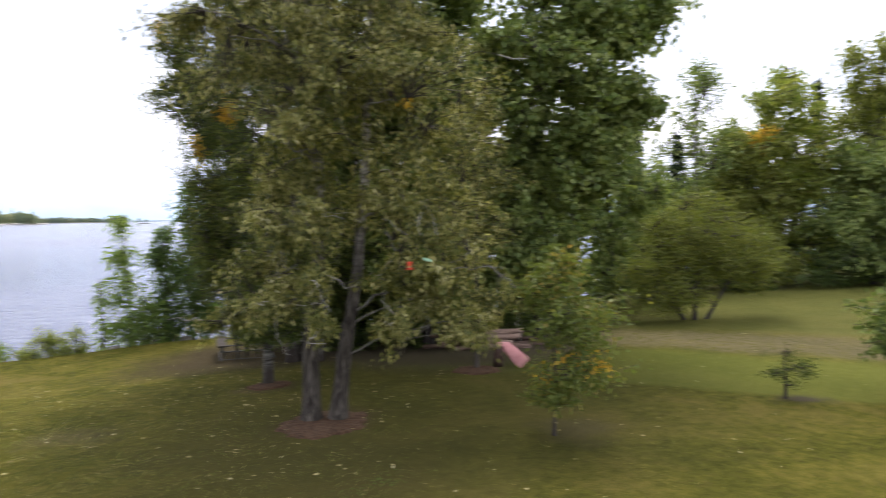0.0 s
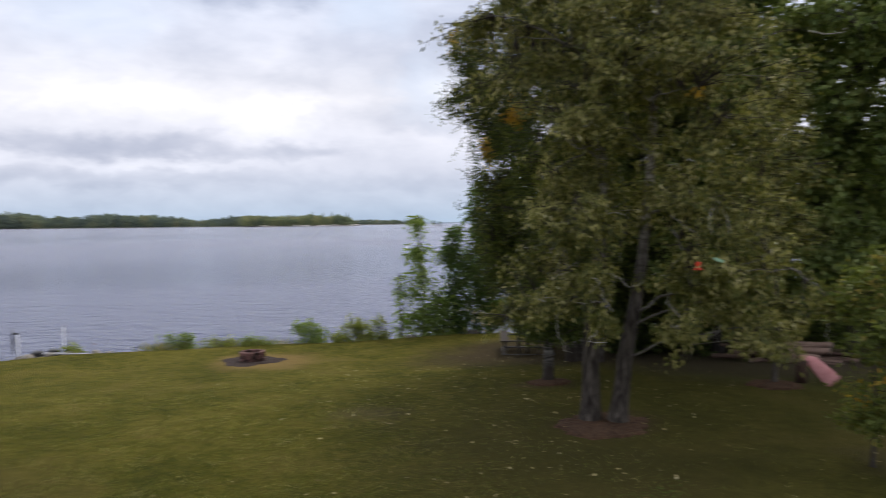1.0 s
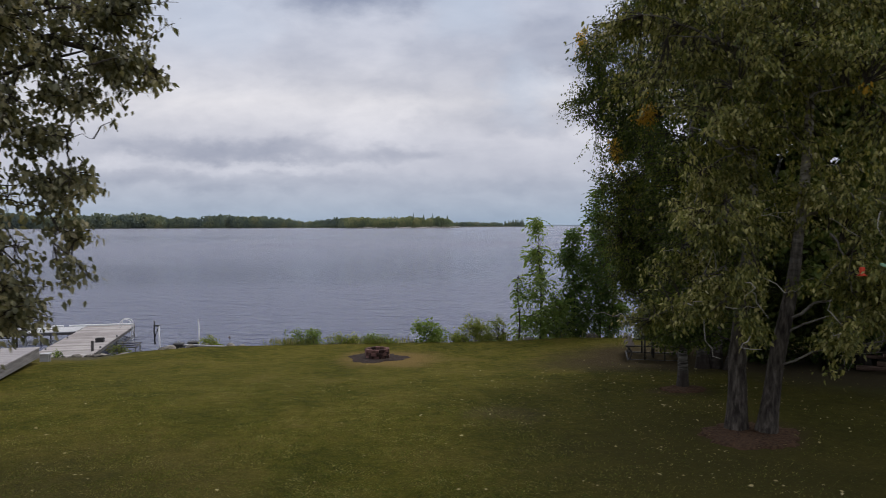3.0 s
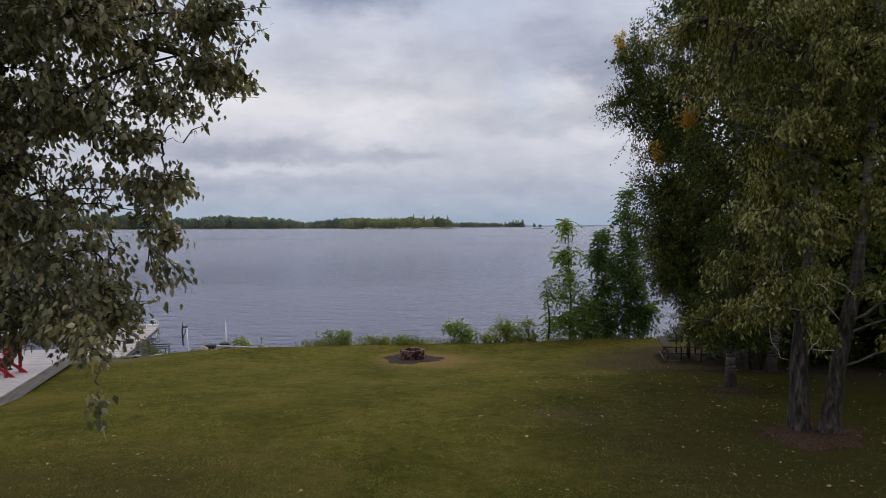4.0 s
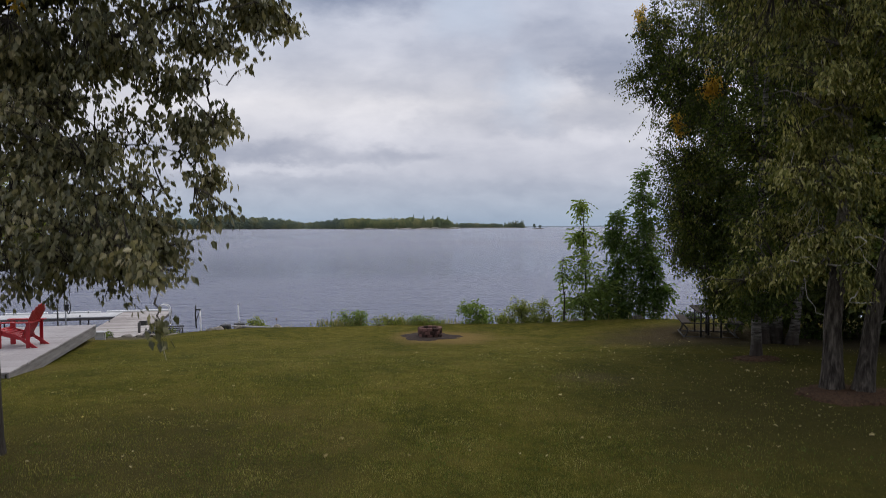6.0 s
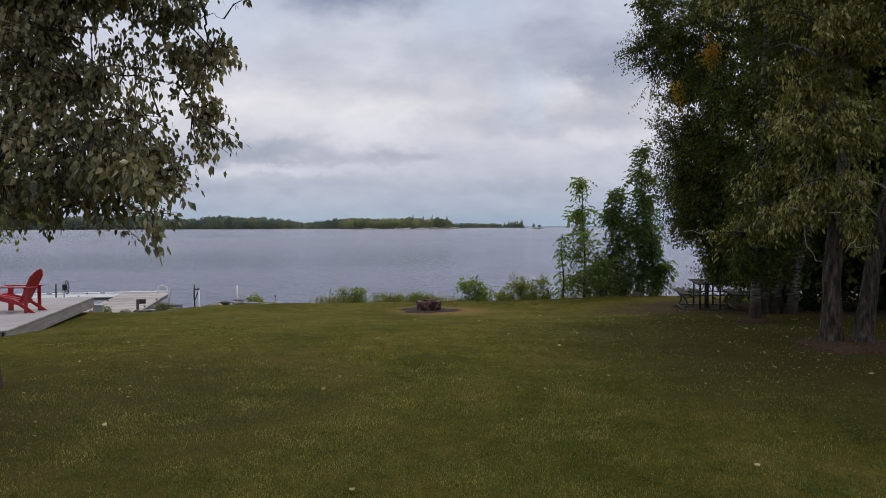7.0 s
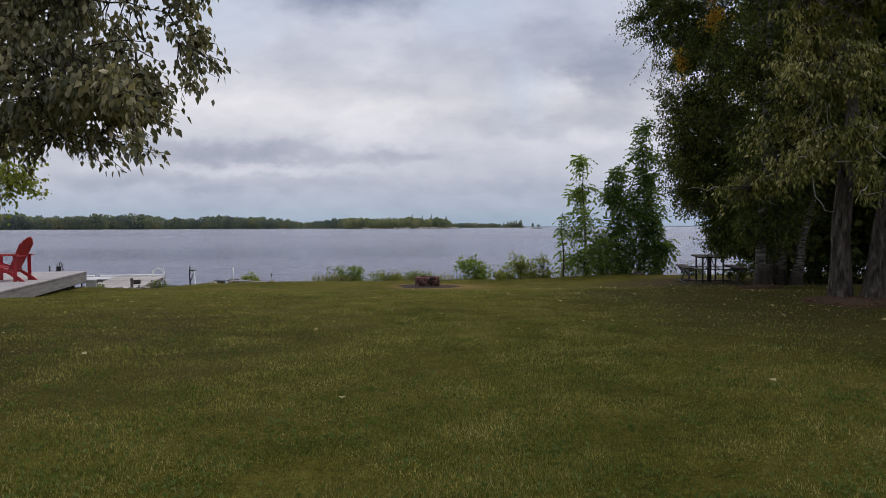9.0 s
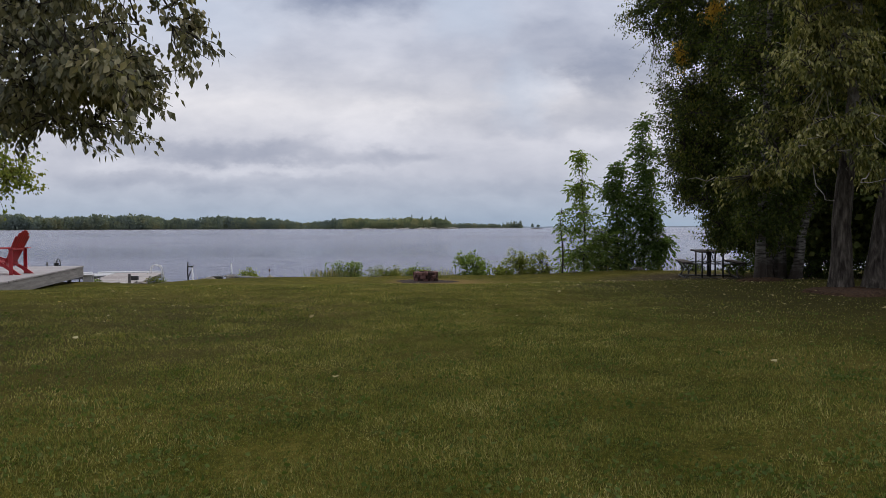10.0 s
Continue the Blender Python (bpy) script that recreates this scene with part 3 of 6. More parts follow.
def tree(name, base, trunks, blobs, twigs, per_twig, leaf, label, seed, mats, bark, droop=0.8, floor=0.5, group="", spread=0.075, pinnate=False, width=0.62, shell=0.45, bare=0, category="tree", twig_radius=0.007, spray=0.75, clump=0.6, gather=16, limb=None, bough=None, simple=True, rise=0.45):
    """A broad-leaved tree. trunks: (points from the base, radius at the foot, at the top); blobs: parts of the crown (centre from the base, radii, weight, leaf slot)."""
    rng = np.random.default_rng(seed)
    root = thing(name, pose(*base), label, category, group)
    skeleton, wood = [], []
    for points, r0, r1 in trunks:
        line = smooth_path(points, 26)
        line[3:, :2] += np.cumsum(rng.normal(0, 0.06 * min(r0, 0.2), (23, 2)), axis=0)
        s = np.linspace(0, 1, 26)
        rad = r0 + (r1 - r0) * s ** 0.9 + r0 * 0.35 * np.exp(-s * 30)
        rad = rad * (1 + rng.normal(0, 0.03, 26))
        wood.append(tubes(line[None], rad[None], 12))
        skeleton.append(line[5:])
    stem = np.concatenate(skeleton)
    v, f = joined(wood)
    part_mesh("trunk", mesh_data("trunk", v, f, bark, smooth=True), root)
    limbs_p, limbs_r = [], []
    for c, r, weight, slot in blobs:
        c, r = np.array(c, float), np.array(r, float)
        gap = np.linalg.norm(stem[:, :2] - c[:2], axis=1)
        want = c[2] - rise * gap
        start = stem[np.argmin(np.abs(stem[:, 2] - want) + 0.3 * gap)]
        if weight < 0.2 and skeleton[len(trunks):]:
            # small outer sprays hang from the limbs already there
            bones = np.concatenate(skeleton)
            bones = bones[bones[:, 2] > c[2] - 0.1]
            start = bones[np.argmin(np.linalg.norm(bones - c, axis=1))]
        ends = [c]
        for _ in range(int(3 + 5 * weight) if weight > 0.02 else 0):
            ends.append(c + unit(rng.normal(size=3)) * r * 0.75)
        for j, end in enumerate(ends):
            a = start if j == 0 else start + (c - start) * rng.uniform(0.35, 0.95)
            mid = (a + end) / 2 + np.array([0, 0, 0.12 * np.linalg.norm(end - a)]) + rng.normal(0, 0.06, 3)
            u = np.linspace(0, 1, 9)[:, None]
            line = (1 - u) ** 2 * a + 2 * u * (1 - u) * mid + u ** 2 * end
            line[1:-1] += rng.normal(0, 0.018, (7, 3))
            big = (0.008 + 0.014 * np.linalg.norm(r)) * (1.0 if j == 0 else 0.45)
            limbs_p.append(line)
            limbs_r.append(np.linspace(big, big * 0.3, 9))
            skeleton.append(line[2:])
    bones = np.concatenate(skeleton)
    weights = np.array([b[2] for b in blobs], float)
    pick = rng.choice(len(blobs), twigs, p=weights / weights.sum())
    centre, radii = np.array([b[0] for b in blobs], float)[pick], np.array([b[1] for b in blobs], float)[pick]
    end = centre + unit(rng.normal(size=(twigs, 3))) * radii * (rng.uniform(0.02, 1, (twigs, 1)) ** shell)
    # most sprays gather in clumps with gaps between them
    mine = np.arange(twigs)
    for k in range(len(blobs)):
        of_blob = np.flatnonzero(pick == k)
        if len(of_blob):
            mine[of_blob] = of_blob[rng.integers(0, max(1, len(of_blob) // gather), len(of_blob))]
    joins = rng.uniform(0, 1, twigs) < clump
    size = np.minimum(0.30, 0.42 * radii.mean(axis=1, keepdims=True))
    if bough:
        # sprays line up along boughs that reach outwards and sag at the tip
        outward = end[mine] - stem[np.argmin(np.abs(stem[None, :, 2] - end[mine][:, None, 2]), axis=1)]
        outward[:, 2] *= 0.25
        outward = unit(outward)
        sideways = unit(np.cross(outward, np.array([0, 0, 1.0])))
        along = rng.normal(0, 1, (twigs, 1)) * np.minimum(1.0, 1.1 * radii.mean(axis=1, keepdims=True)[mine])
        off = outward * along * bough[0] + sideways * rng.normal(0, bough[1], (twigs, 1)) * np.minimum(1.0, 1.1 * radii.mean(axis=1, keepdims=True)[mine])
        off[:, 2] += rng.normal(0, bough[2], twigs) - 0.22 * np.maximum(along[:, 0], 0) * bough[0]
    else:
        off = rng.normal(0, 1, end.shape) * size[mine] * (np.array([1, 1, 0.6]) if gather < 30 else np.array([1.15, 1.15, 0.42]))
    end = np.where(joins[:, None], end[mine] + off, end + rng.normal(0, 0.10, end.shape) * radii)
    pick = np.where(joins, pick[mine], pick)
    centre, radii = np.array([b[0] for b in blobs], float)[pick], np.array([b[1] for b in blobs], float)[pick]
    keep = end[:, 2] > floor
    end, pick = end[keep], pick[keep]
    near = np.empty(len(end), int)
    for k in range(0, len(end), 400):
        e = end[k:k + 400]
        d = np.linalg.norm(e[:, None] - bones[None], axis=2) + 0.35 * np.maximum(bones[None, :, 2] - e[:, None, 2], 0) * (1 - min(droop, 1))
        near[k:k + 400] = np.argmin(d, axis=1)
    a = bones[near]
    reach = np.linalg.norm(end - a, axis=1, keepdims=True)
    # each spray runs outwards and sags at its tip
    out = unit(unit((end - a) * np.array([1, 1, 0.4])) + 0.7 * unit((end - centre[keep]) * np.array([1, 1, 0.3])) + rng.normal(0, 0.3, end.shape))
    mid = end - out * np.minimum(reach * 0.6, spray) + np.array([0, 0, 0.12]) * reach
    u = np.linspace(0, 1, 6)[None, :, None]
    line = (1 - u) ** 2 * a[:, None] + 2 * u * (1 - u) * mid[:, None] + u ** 2 * end[:, None]
    rad = np.linspace(1.5, 0.45, 6)[None] * twig_radius * np.ones((len(end), 1))
    bends = [0, 2, 5] if simple else [0, 2, 4, 5]
    pieces = [tubes(np.array(limbs_p), np.array(limbs_r), 6), tubes(line[:, bends], rad[:, bends], 3)]
    v, f = joined(pieces)
    slots = np.arange(len(f)) >= len(pieces[0][1])
    tagged(part_mesh("branchwork", mesh_data("branchwork", v, f, [limb or TWIG, TWIG], slots, smooth=True), root), kind="stuff")
    if bare:
        # dead leafless twigs that stand out of the crown
        k = rng.choice(np.flatnonzero(end[:, 2] > floor + 1.1), bare, replace=False)
        tip = end[k] + unit(end[k] - centre[keep][k]) * rng.uniform(0.15, 0.75, (bare, 1)) + np.array([0, 0, -0.2]) * rng.uniform(-0.5, 2.0, (bare, 1))
        mid = (end[k] + tip) / 2 + rng.normal(0, 0.16, tip.shape)
        lines = (1 - u) ** 2 * end[k][:, None] + 2 * u * (1 - u) * mid[:, None] + u ** 2 * tip[:, None]
        lines[:, 1:] += rng.normal(0, 0.024, lines[:, 1:].shape)
        v, f = tubes(lines, np.linspace(0.0075, 0.0025, 6)[None] * rng.uniform(0.7, 1.3, (bare, 1)), 4)
        tagged(part_mesh("dead_twig", mesh_data("dead_twig", v, f, DEAD_WOOD), root, "pale leafless twigs"), kind="stuff")
    n = len(end)
    where = rng.uniform(0.4, 1.04, (n, per_twig, 1))
    at = line_points(line, where)
    at = at + rng.normal(0, spread, at.shape)
    axis = rng.normal(0, 0.58, at.shape) + out[:, None] * 0.35 + np.array([0, 0, -droop])
    slot = np.array([b[3] for b in blobs])[pick][:, None] * np.ones((1, per_twig), int)
    at, axis, slot = at.reshape(-1, 3), axis.reshape(-1, 3), slot.reshape(-1)
    size = leaf * rng.uniform(0.65, 1.25, len(at))
    if pinnate:
        # compound leaves: pairs of leaflets along a drooping stalk
        axis = unit(axis)
        sidev = unit(np.cross(axis, np.array([0, 0, 1.0]) + rng.normal(0, 0.2, axis.shape)))
        steps = np.array([0.25, 0.25, 0.5, 0.5, 0.75, 0.75, 1.0])
        sign = np.array([1, -1, 1, -1, 1, -1, 0.0])
        stalk = size[:, None, None] * 2.6
        at = at[:, None] + axis[:, None] * steps[None, :, None] * stalk + np.array([0, 0, -0.35]) * (steps ** 2)[None, :, None] * stalk
        axis = axis[:, None] * 0.55 + sidev[:, None] * sign[None, :, None] * 0.9 + np.array([0, 0, -0.35])
        at, axis = at.reshape(-1, 3), axis.reshape(-1, 3)
        size, slot = np.repeat(size, 7), np.repeat(slot, 7)
    low = at[:, 2] > 0.02
    at, axis, size, slot = at[low], axis[low], size[low], slot[low]
    v, f = leaves_mesh(rng, at, axis, size, width, simple=simple)
    tagged(part_mesh("crown", mesh_data("crown", v, f, mats, np.repeat(slot, 1 if simple else 2)), root), kind="stuff")
    return root


def line_points(line, where):
    """Points at the fractions where (n, k, 1) along sampled lines (n, s, 3)."""
    s = line.shape[1] - 1
    x = np.clip(where[..., 0], 0, 1) * s
    i = np.minimum(x.astype(int), s - 1)
    t = (x - i)[..., None]
    rows = np.arange(len(line))[:, None]
    over = np.maximum(where - 1.0, 0) * (line[:, -1] - line[:, -3])[:, None]
    return line[rows, i] * (1 - t) + line[rows, i + 1] * t + over


def spruce(name, base, height, radius, label, seed, group=""):
    rng = np.random.default_rng(seed)
    root = thing(name, pose(*base), label, "conifer", group)
    line = np.stack([np.zeros(12), np.zeros(12), np.linspace(0, height, 12)], axis=1)
    v, f = tubes(line[None], np.linspace(0.13, 0.01, 12)[None], 8)
    part_mesh("trunk", mesh_data("trunk", v, f, BARK_DARK, smooth=True), root)
    n = int(height * 34)
    z = height * (0.06 + 0.93 * rng.uniform(0, 1, n) ** 1.15)
    ang = rng.uniform(0, 2 * np.pi, n)
    reach = radius * (1 - z / height) ** 0.85 * rng.uniform(0.75, 1.12, n) + 0.05
    u = np.linspace(0, 1, 6)
    x = reach[:, None] * u
    drop = -0.28 * reach[:, None] * u + 0.16 * reach[:, None] * u ** 3
    p = np.stack([x * np.cos(ang)[:, None], x * np.sin(ang)[:, None], z[:, None] + drop], axis=2)
    v, f = tubes(p, np.linspace(0.02, 0.006, 6)[None] * np.ones((n, 1)), 3)
    tagged(part_mesh("branchwork", mesh_data("branchwork", v, f, BARK_DARK), root), kind="stuff")
    k = 26
    at = line_points(p, rng.uniform(0.1, 1.05, (n, k, 1))) + rng.normal(0, 0.05, (n, k, 3))
    out = np.stack([np.cos(ang), np.sin(ang), np.zeros(n)], axis=1)[:, None]
    axis = out * 0.7 + rng.normal(0, 0.55, at.shape) + np.array([0, 0, -0.35])
    v, f = leaves_mesh(rng, at.reshape(-1, 3), axis.reshape(-1, 3), rng.uniform(0.12, 0.26, n * k), 0.3)
    tagged(part_mesh("needles", mesh_data("needles", v, f, NEEDLE), root), kind="stuff")
    return root


# ---- ground, lake and far shores ----
WATER_Z = -1.3


def shore_y(x):
    return np.interp(x, [-400, -40, -16, -12, -8.3, -5, 0, 12, 25, 60, 400], [-60, 12, 21.5, 22.3, 22.9, 23.8, 24.0, 24.0, 26.0, 40, 140])


def ground_z(x, y):
    """The lawn's height: level near the house, falling gently to the bank and on below the lake."""
    x, y = np.asarray(x, float), np.asarray(y, float)
    edge = shore_y(x)
    u = np.clip((y - (edge - 12)) / 9.6, 0, 1)
    past = np.maximum(y - edge, 0)
    wave = 0.012 * np.sin(x * 1.3 + 0.7 * np.sin(y * 0.9)) * np.sin(y * 1.1 + 0.5 * np.sin(x * 0.6))
    side = 1.0 - 0.25 * np.clip((x - 2.0) / 4.0, 0, 1)
    left = np.clip((-x - 7.0) / 2.0, 0, 1)
    side = side - 0.24 * left * np.clip((y - 15.5) / 2.5, 0, 1) + 0.52 * left * np.clip((y - 20.2) / 1.9, 0, 1)
    return -0.54 * side * u * u * (3 - 2 * u) + wave * (past < 0.01) - np.minimum(0.38 * past, 5.0)


def build_ground():
    xs = np.concatenate([[-9000, -1500, -600, -250, -120, -70, -45], np.arange(-30, 45.1, 0.5), [55, 70, 100, 160, 300, 700, 1500, 9000]])
    ys = np.concatenate([[-4500, -1500, -500, -150, -60, -25, -12], np.arange(-6, 30.1, 0.5), [33, 38, 46, 60, 90, 160, 400, 1200, 9000]])
    gx, gy = np.meshgrid(xs, ys, indexing="ij")
    v = np.stack([gx, gy, ground_z(gx, gy)], axis=-1).reshape(-1, 3)
    i = np.arange(len(xs) * len(ys)).reshape(len(xs), len(ys))
    f = np.stack([i[:-1, :-1], i[1:, :-1], i[1:, 1:], i[:-1, 1:]], axis=-1).reshape(-1, 4)
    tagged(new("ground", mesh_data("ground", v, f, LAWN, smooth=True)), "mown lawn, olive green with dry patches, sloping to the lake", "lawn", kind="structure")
    xs = np.concatenate([[-9000, -1500, -400, -100], np.arange(-40, 61, 20.0), [100, 400, 1500, 9000]])
    ys = np.concatenate([[-200, 0], np.arange(20, 101, 20.0), [200, 500, 1500, 9000]])
    gx, gy = np.meshgrid(xs, ys, indexing="ij")
    v = np.stack([gx, gy, np.full(gx.shape, WATER_Z)], axis=-1).reshape(-1, 3)
    i = np.arange(len(xs) * len(ys)).reshape(len(xs), len(ys))
    f = np.stack([i[:-1, :-1], i[1:, :-1], i[1:, 1:], i[:-1, 1:]], axis=-1).reshape(-1, 4)
    tagged(new("water", mesh_data("water", v, f, WATER)), "grey-blue lake with small wind ripples", "lake", kind="structure")


def wood_clumps(rng, spots, kinds, heights):
    """Far trees as crowns of many small tufts: rounded ones, or slim spruces."""
    k = 112
    n = len(spots)
    h = heights[:, None]
    cone = kinds[:, None]
    up = rng.uniform(0, 1, (n, k)) ** 0.75
    around = rng.uniform(0, 2 * np.pi, (n, k))
    swell = rng.uniform(0.75, 1.3, (n, 1))
    reach = np.where(cone, 0.15 * (1.02 - up) + 0.012, 0.30 * swell * np.sqrt(np.clip(1 - (1.75 * up - 0.8) ** 2, 0.04, 1))) * h * rng.uniform(0.55, 1.1, (n, k))
    at = np.stack([spots[:, :1] + reach * np.cos(around), spots[:, 1:2] + reach * np.sin(around), spots[:, 2:] + h * np.where(cone, 0.05 + 0.95 * up, 0.03 + 0.94 * up)], axis=2).reshape(-1, 3)
    size = (h * np.where(cone, 0.055 * (1.2 - up), 0.054) * rng.uniform(0.7, 1.3, (n, k))).ravel()[:, None]
    # each tuft is one upright bent patch, turned any way
    turn = rng.uniform(0, 2 * np.pi, len(at))
    side = np.stack([np.cos(turn), np.sin(turn), rng.normal(0, 0.3, len(at))], axis=1) * size
    rise = rng.normal(0, 0.35, at.shape) * size + np.array([0, 0, 0.9]) * size
    v = np.stack([at - side - 0.6 * rise, at + 0.9 * side - rise, at + 0.7 * side + rise, at - 0.8 * side + 0.8 * rise], axis=1).reshape(-1, 3)
    return v, np.arange(len(v)).reshape(-1, 4)


FAR = 1.85   # the far shores are laid out at this scale round the lawn


def far_off(v):
    return np.asarray(v) * FAR + np.array([0, 0, WATER_Z * (1 - FAR)])


def mound(name, x0, x1, y, depth, rise, mat, label, rng, rocky=0.5):
    """A low long island body that rises out of the water."""
    xs = np.linspace(x0, x1, 60)
    us = np.linspace(-1, 1, 9)
    gx, gu = np.meshgrid(xs, us, indexing="ij")
    taper = np.sqrt(np.clip(1 - ((gx - (x0 + x1) / 2) / ((x1 - x0) / 2)) ** 2, 0, 1)) ** 0.5
    z = WATER_Z - 1.0 + (rise + 1.0) * np.clip(1 - gu ** 2, 0, 1) ** 0.5 * taper + rng.uniform(-rocky, rocky, gx.shape) * (np.abs(gu) < 0.95)
    v = np.stack([gx, y + gu * depth * (0.4 + 0.6 * taper) + rng.uniform(-3, 3, gx.shape), z], axis=-1).reshape(-1, 3)
    i = np.arange(60 * 9).reshape(60, 9)
    f = np.stack([i[:-1, :-1], i[1:, :-1], i[1:, 1:], i[:-1, 1:]], axis=-1).reshape(-1, 4)
    tagged(new(name, mesh_data(name, far_off(v), f, mat)), label, "island", kind="structure")


def build_far_shores():
    rng = np.random.default_rng(11)

    def wood(name, x0, x1, y, depth, count, h0, h1, spruces, mat, label, z=0.5, edge=0.0):
        x = rng.uniform(x0, x1, count)
        spots = np.stack([x, y + rng.uniform(-depth, depth, count), np.full(count, WATER_Z + z)], axis=1)
        h = rng.uniform(h0, h1, count) * (1 - edge * np.clip((x - (x1 - 0.25 * (x1 - x0))) / (0.25 * (x1 - x0)), 0, 1))
        h *= 0.84 + 0.2 * np.sin(x * 0.021) * np.sin(x * 0.0137 + 1.0) + 0.1 * np.sin(x * 0.11 + 2 * np.sin(x * 0.05)) + 0.16 * rng.uniform(0, 1, count) ** 5
        v, f = wood_clumps(rng, spots, rng.uniform(0, 1, count) < spruces, h)
        tagged(new(name, mesh_data(name, far_off(v), f, mat)), label, "far woods", kind="stuff")

    mound("mainland_shore", -900, -60, 1130, 60, 0.9, DARK_SHORE, "low far shore below dark mixed woods", rng)
    wood("mainland_woods", -880, -90, 1130, 40, 1500, 16.0, 23.5, 0.25, FAR_WOOD_HAZED, "dark mixed woods along the far shore", -0.5, 0.35)
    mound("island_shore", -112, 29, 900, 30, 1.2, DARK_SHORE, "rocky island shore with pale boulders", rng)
    wood("island_woods", -107, 22, 900, 22, 480, 8.5, 15.0, 0.2, ISLAND_WOOD_HAZED, "bright green and yellowing island woods", 0.8, 0.25)
    wood("island_spruces", -66, 20, 905, 14, 9, 15.5, 19.5, 1.0, FAR_WOOD_HAZED, "single tall spruces on the island", 2.0)
    # pale boulders along the island's waterline
    spots = np.concatenate([rng.uniform(-90, 26, 16), rng.uniform(-22, 30, 40)])
    v_all, f_all, base = [], [], 0
    bm = bmesh.new()
    bmesh.ops.create_icosphere(bm, subdivisions=1, radius=1.0)
    ball = np.array([v.co for v in bm.verts])
    tri = np.array([[v.index for v in f.verts] for f in bm.faces])
    bm.free()
    for x in spots:
        edge = 900 - 27 * max(0.2, 1 - ((x + 41) / 75) ** 2) ** 0.5
        v_all.append(ball * rng.uniform(0.7, 1.2, ball.shape) * np.array([rng.uniform(1.2, 4.0), 2.0, rng.uniform(0.5, 1.8)]) + (x, edge + rng.uniform(-4, 3), WATER_Z + 0.4))
        f_all.append(tri + base)
        base += len(ball)
    tagged(new("island_boulders", mesh_data("island_boulders", far_off(np.concatenate(v_all)), np.concatenate(f_all), PALE_ROCK)), "pale boulders along the island's waterline", "rocks", kind="stuff")
    mound("point_shore", 0, 196, 1500, 36, 1.8, DARK_SHORE, "low wooded point behind the island", rng)
    wood("point_woods", 5, 186, 1500, 22, 320, 7, 11.0, 0.5, FAR_WOOD_HAZED, "dark woods on a low far point", -0.5)
    wood("point_spruces", 146, 186, 1495, 10, 24, 11, 17, 1.0, FAR_WOOD_HAZED, "cluster of tall dark spruces", 1.0)
    mound("islet_shore", 95, 107, 700, 6, 0.7, ISLE_ROCK, "tiny rocky islet in the lake", rng, 0.3)
    wood("islet_woods", 97, 104, 700, 2, 9, 1.2, 3.6, 0.4, FAR_WOOD_HAZED, "a few bushes on the tiny islet", 1.2)
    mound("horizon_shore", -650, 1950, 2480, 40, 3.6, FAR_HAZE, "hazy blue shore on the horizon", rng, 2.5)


build_ground()
build_far_shores()


# ---- trees ----
def on_ground(x, y, lift=0.0):
    return (x, y, float(ground_z(x, y)) + lift)


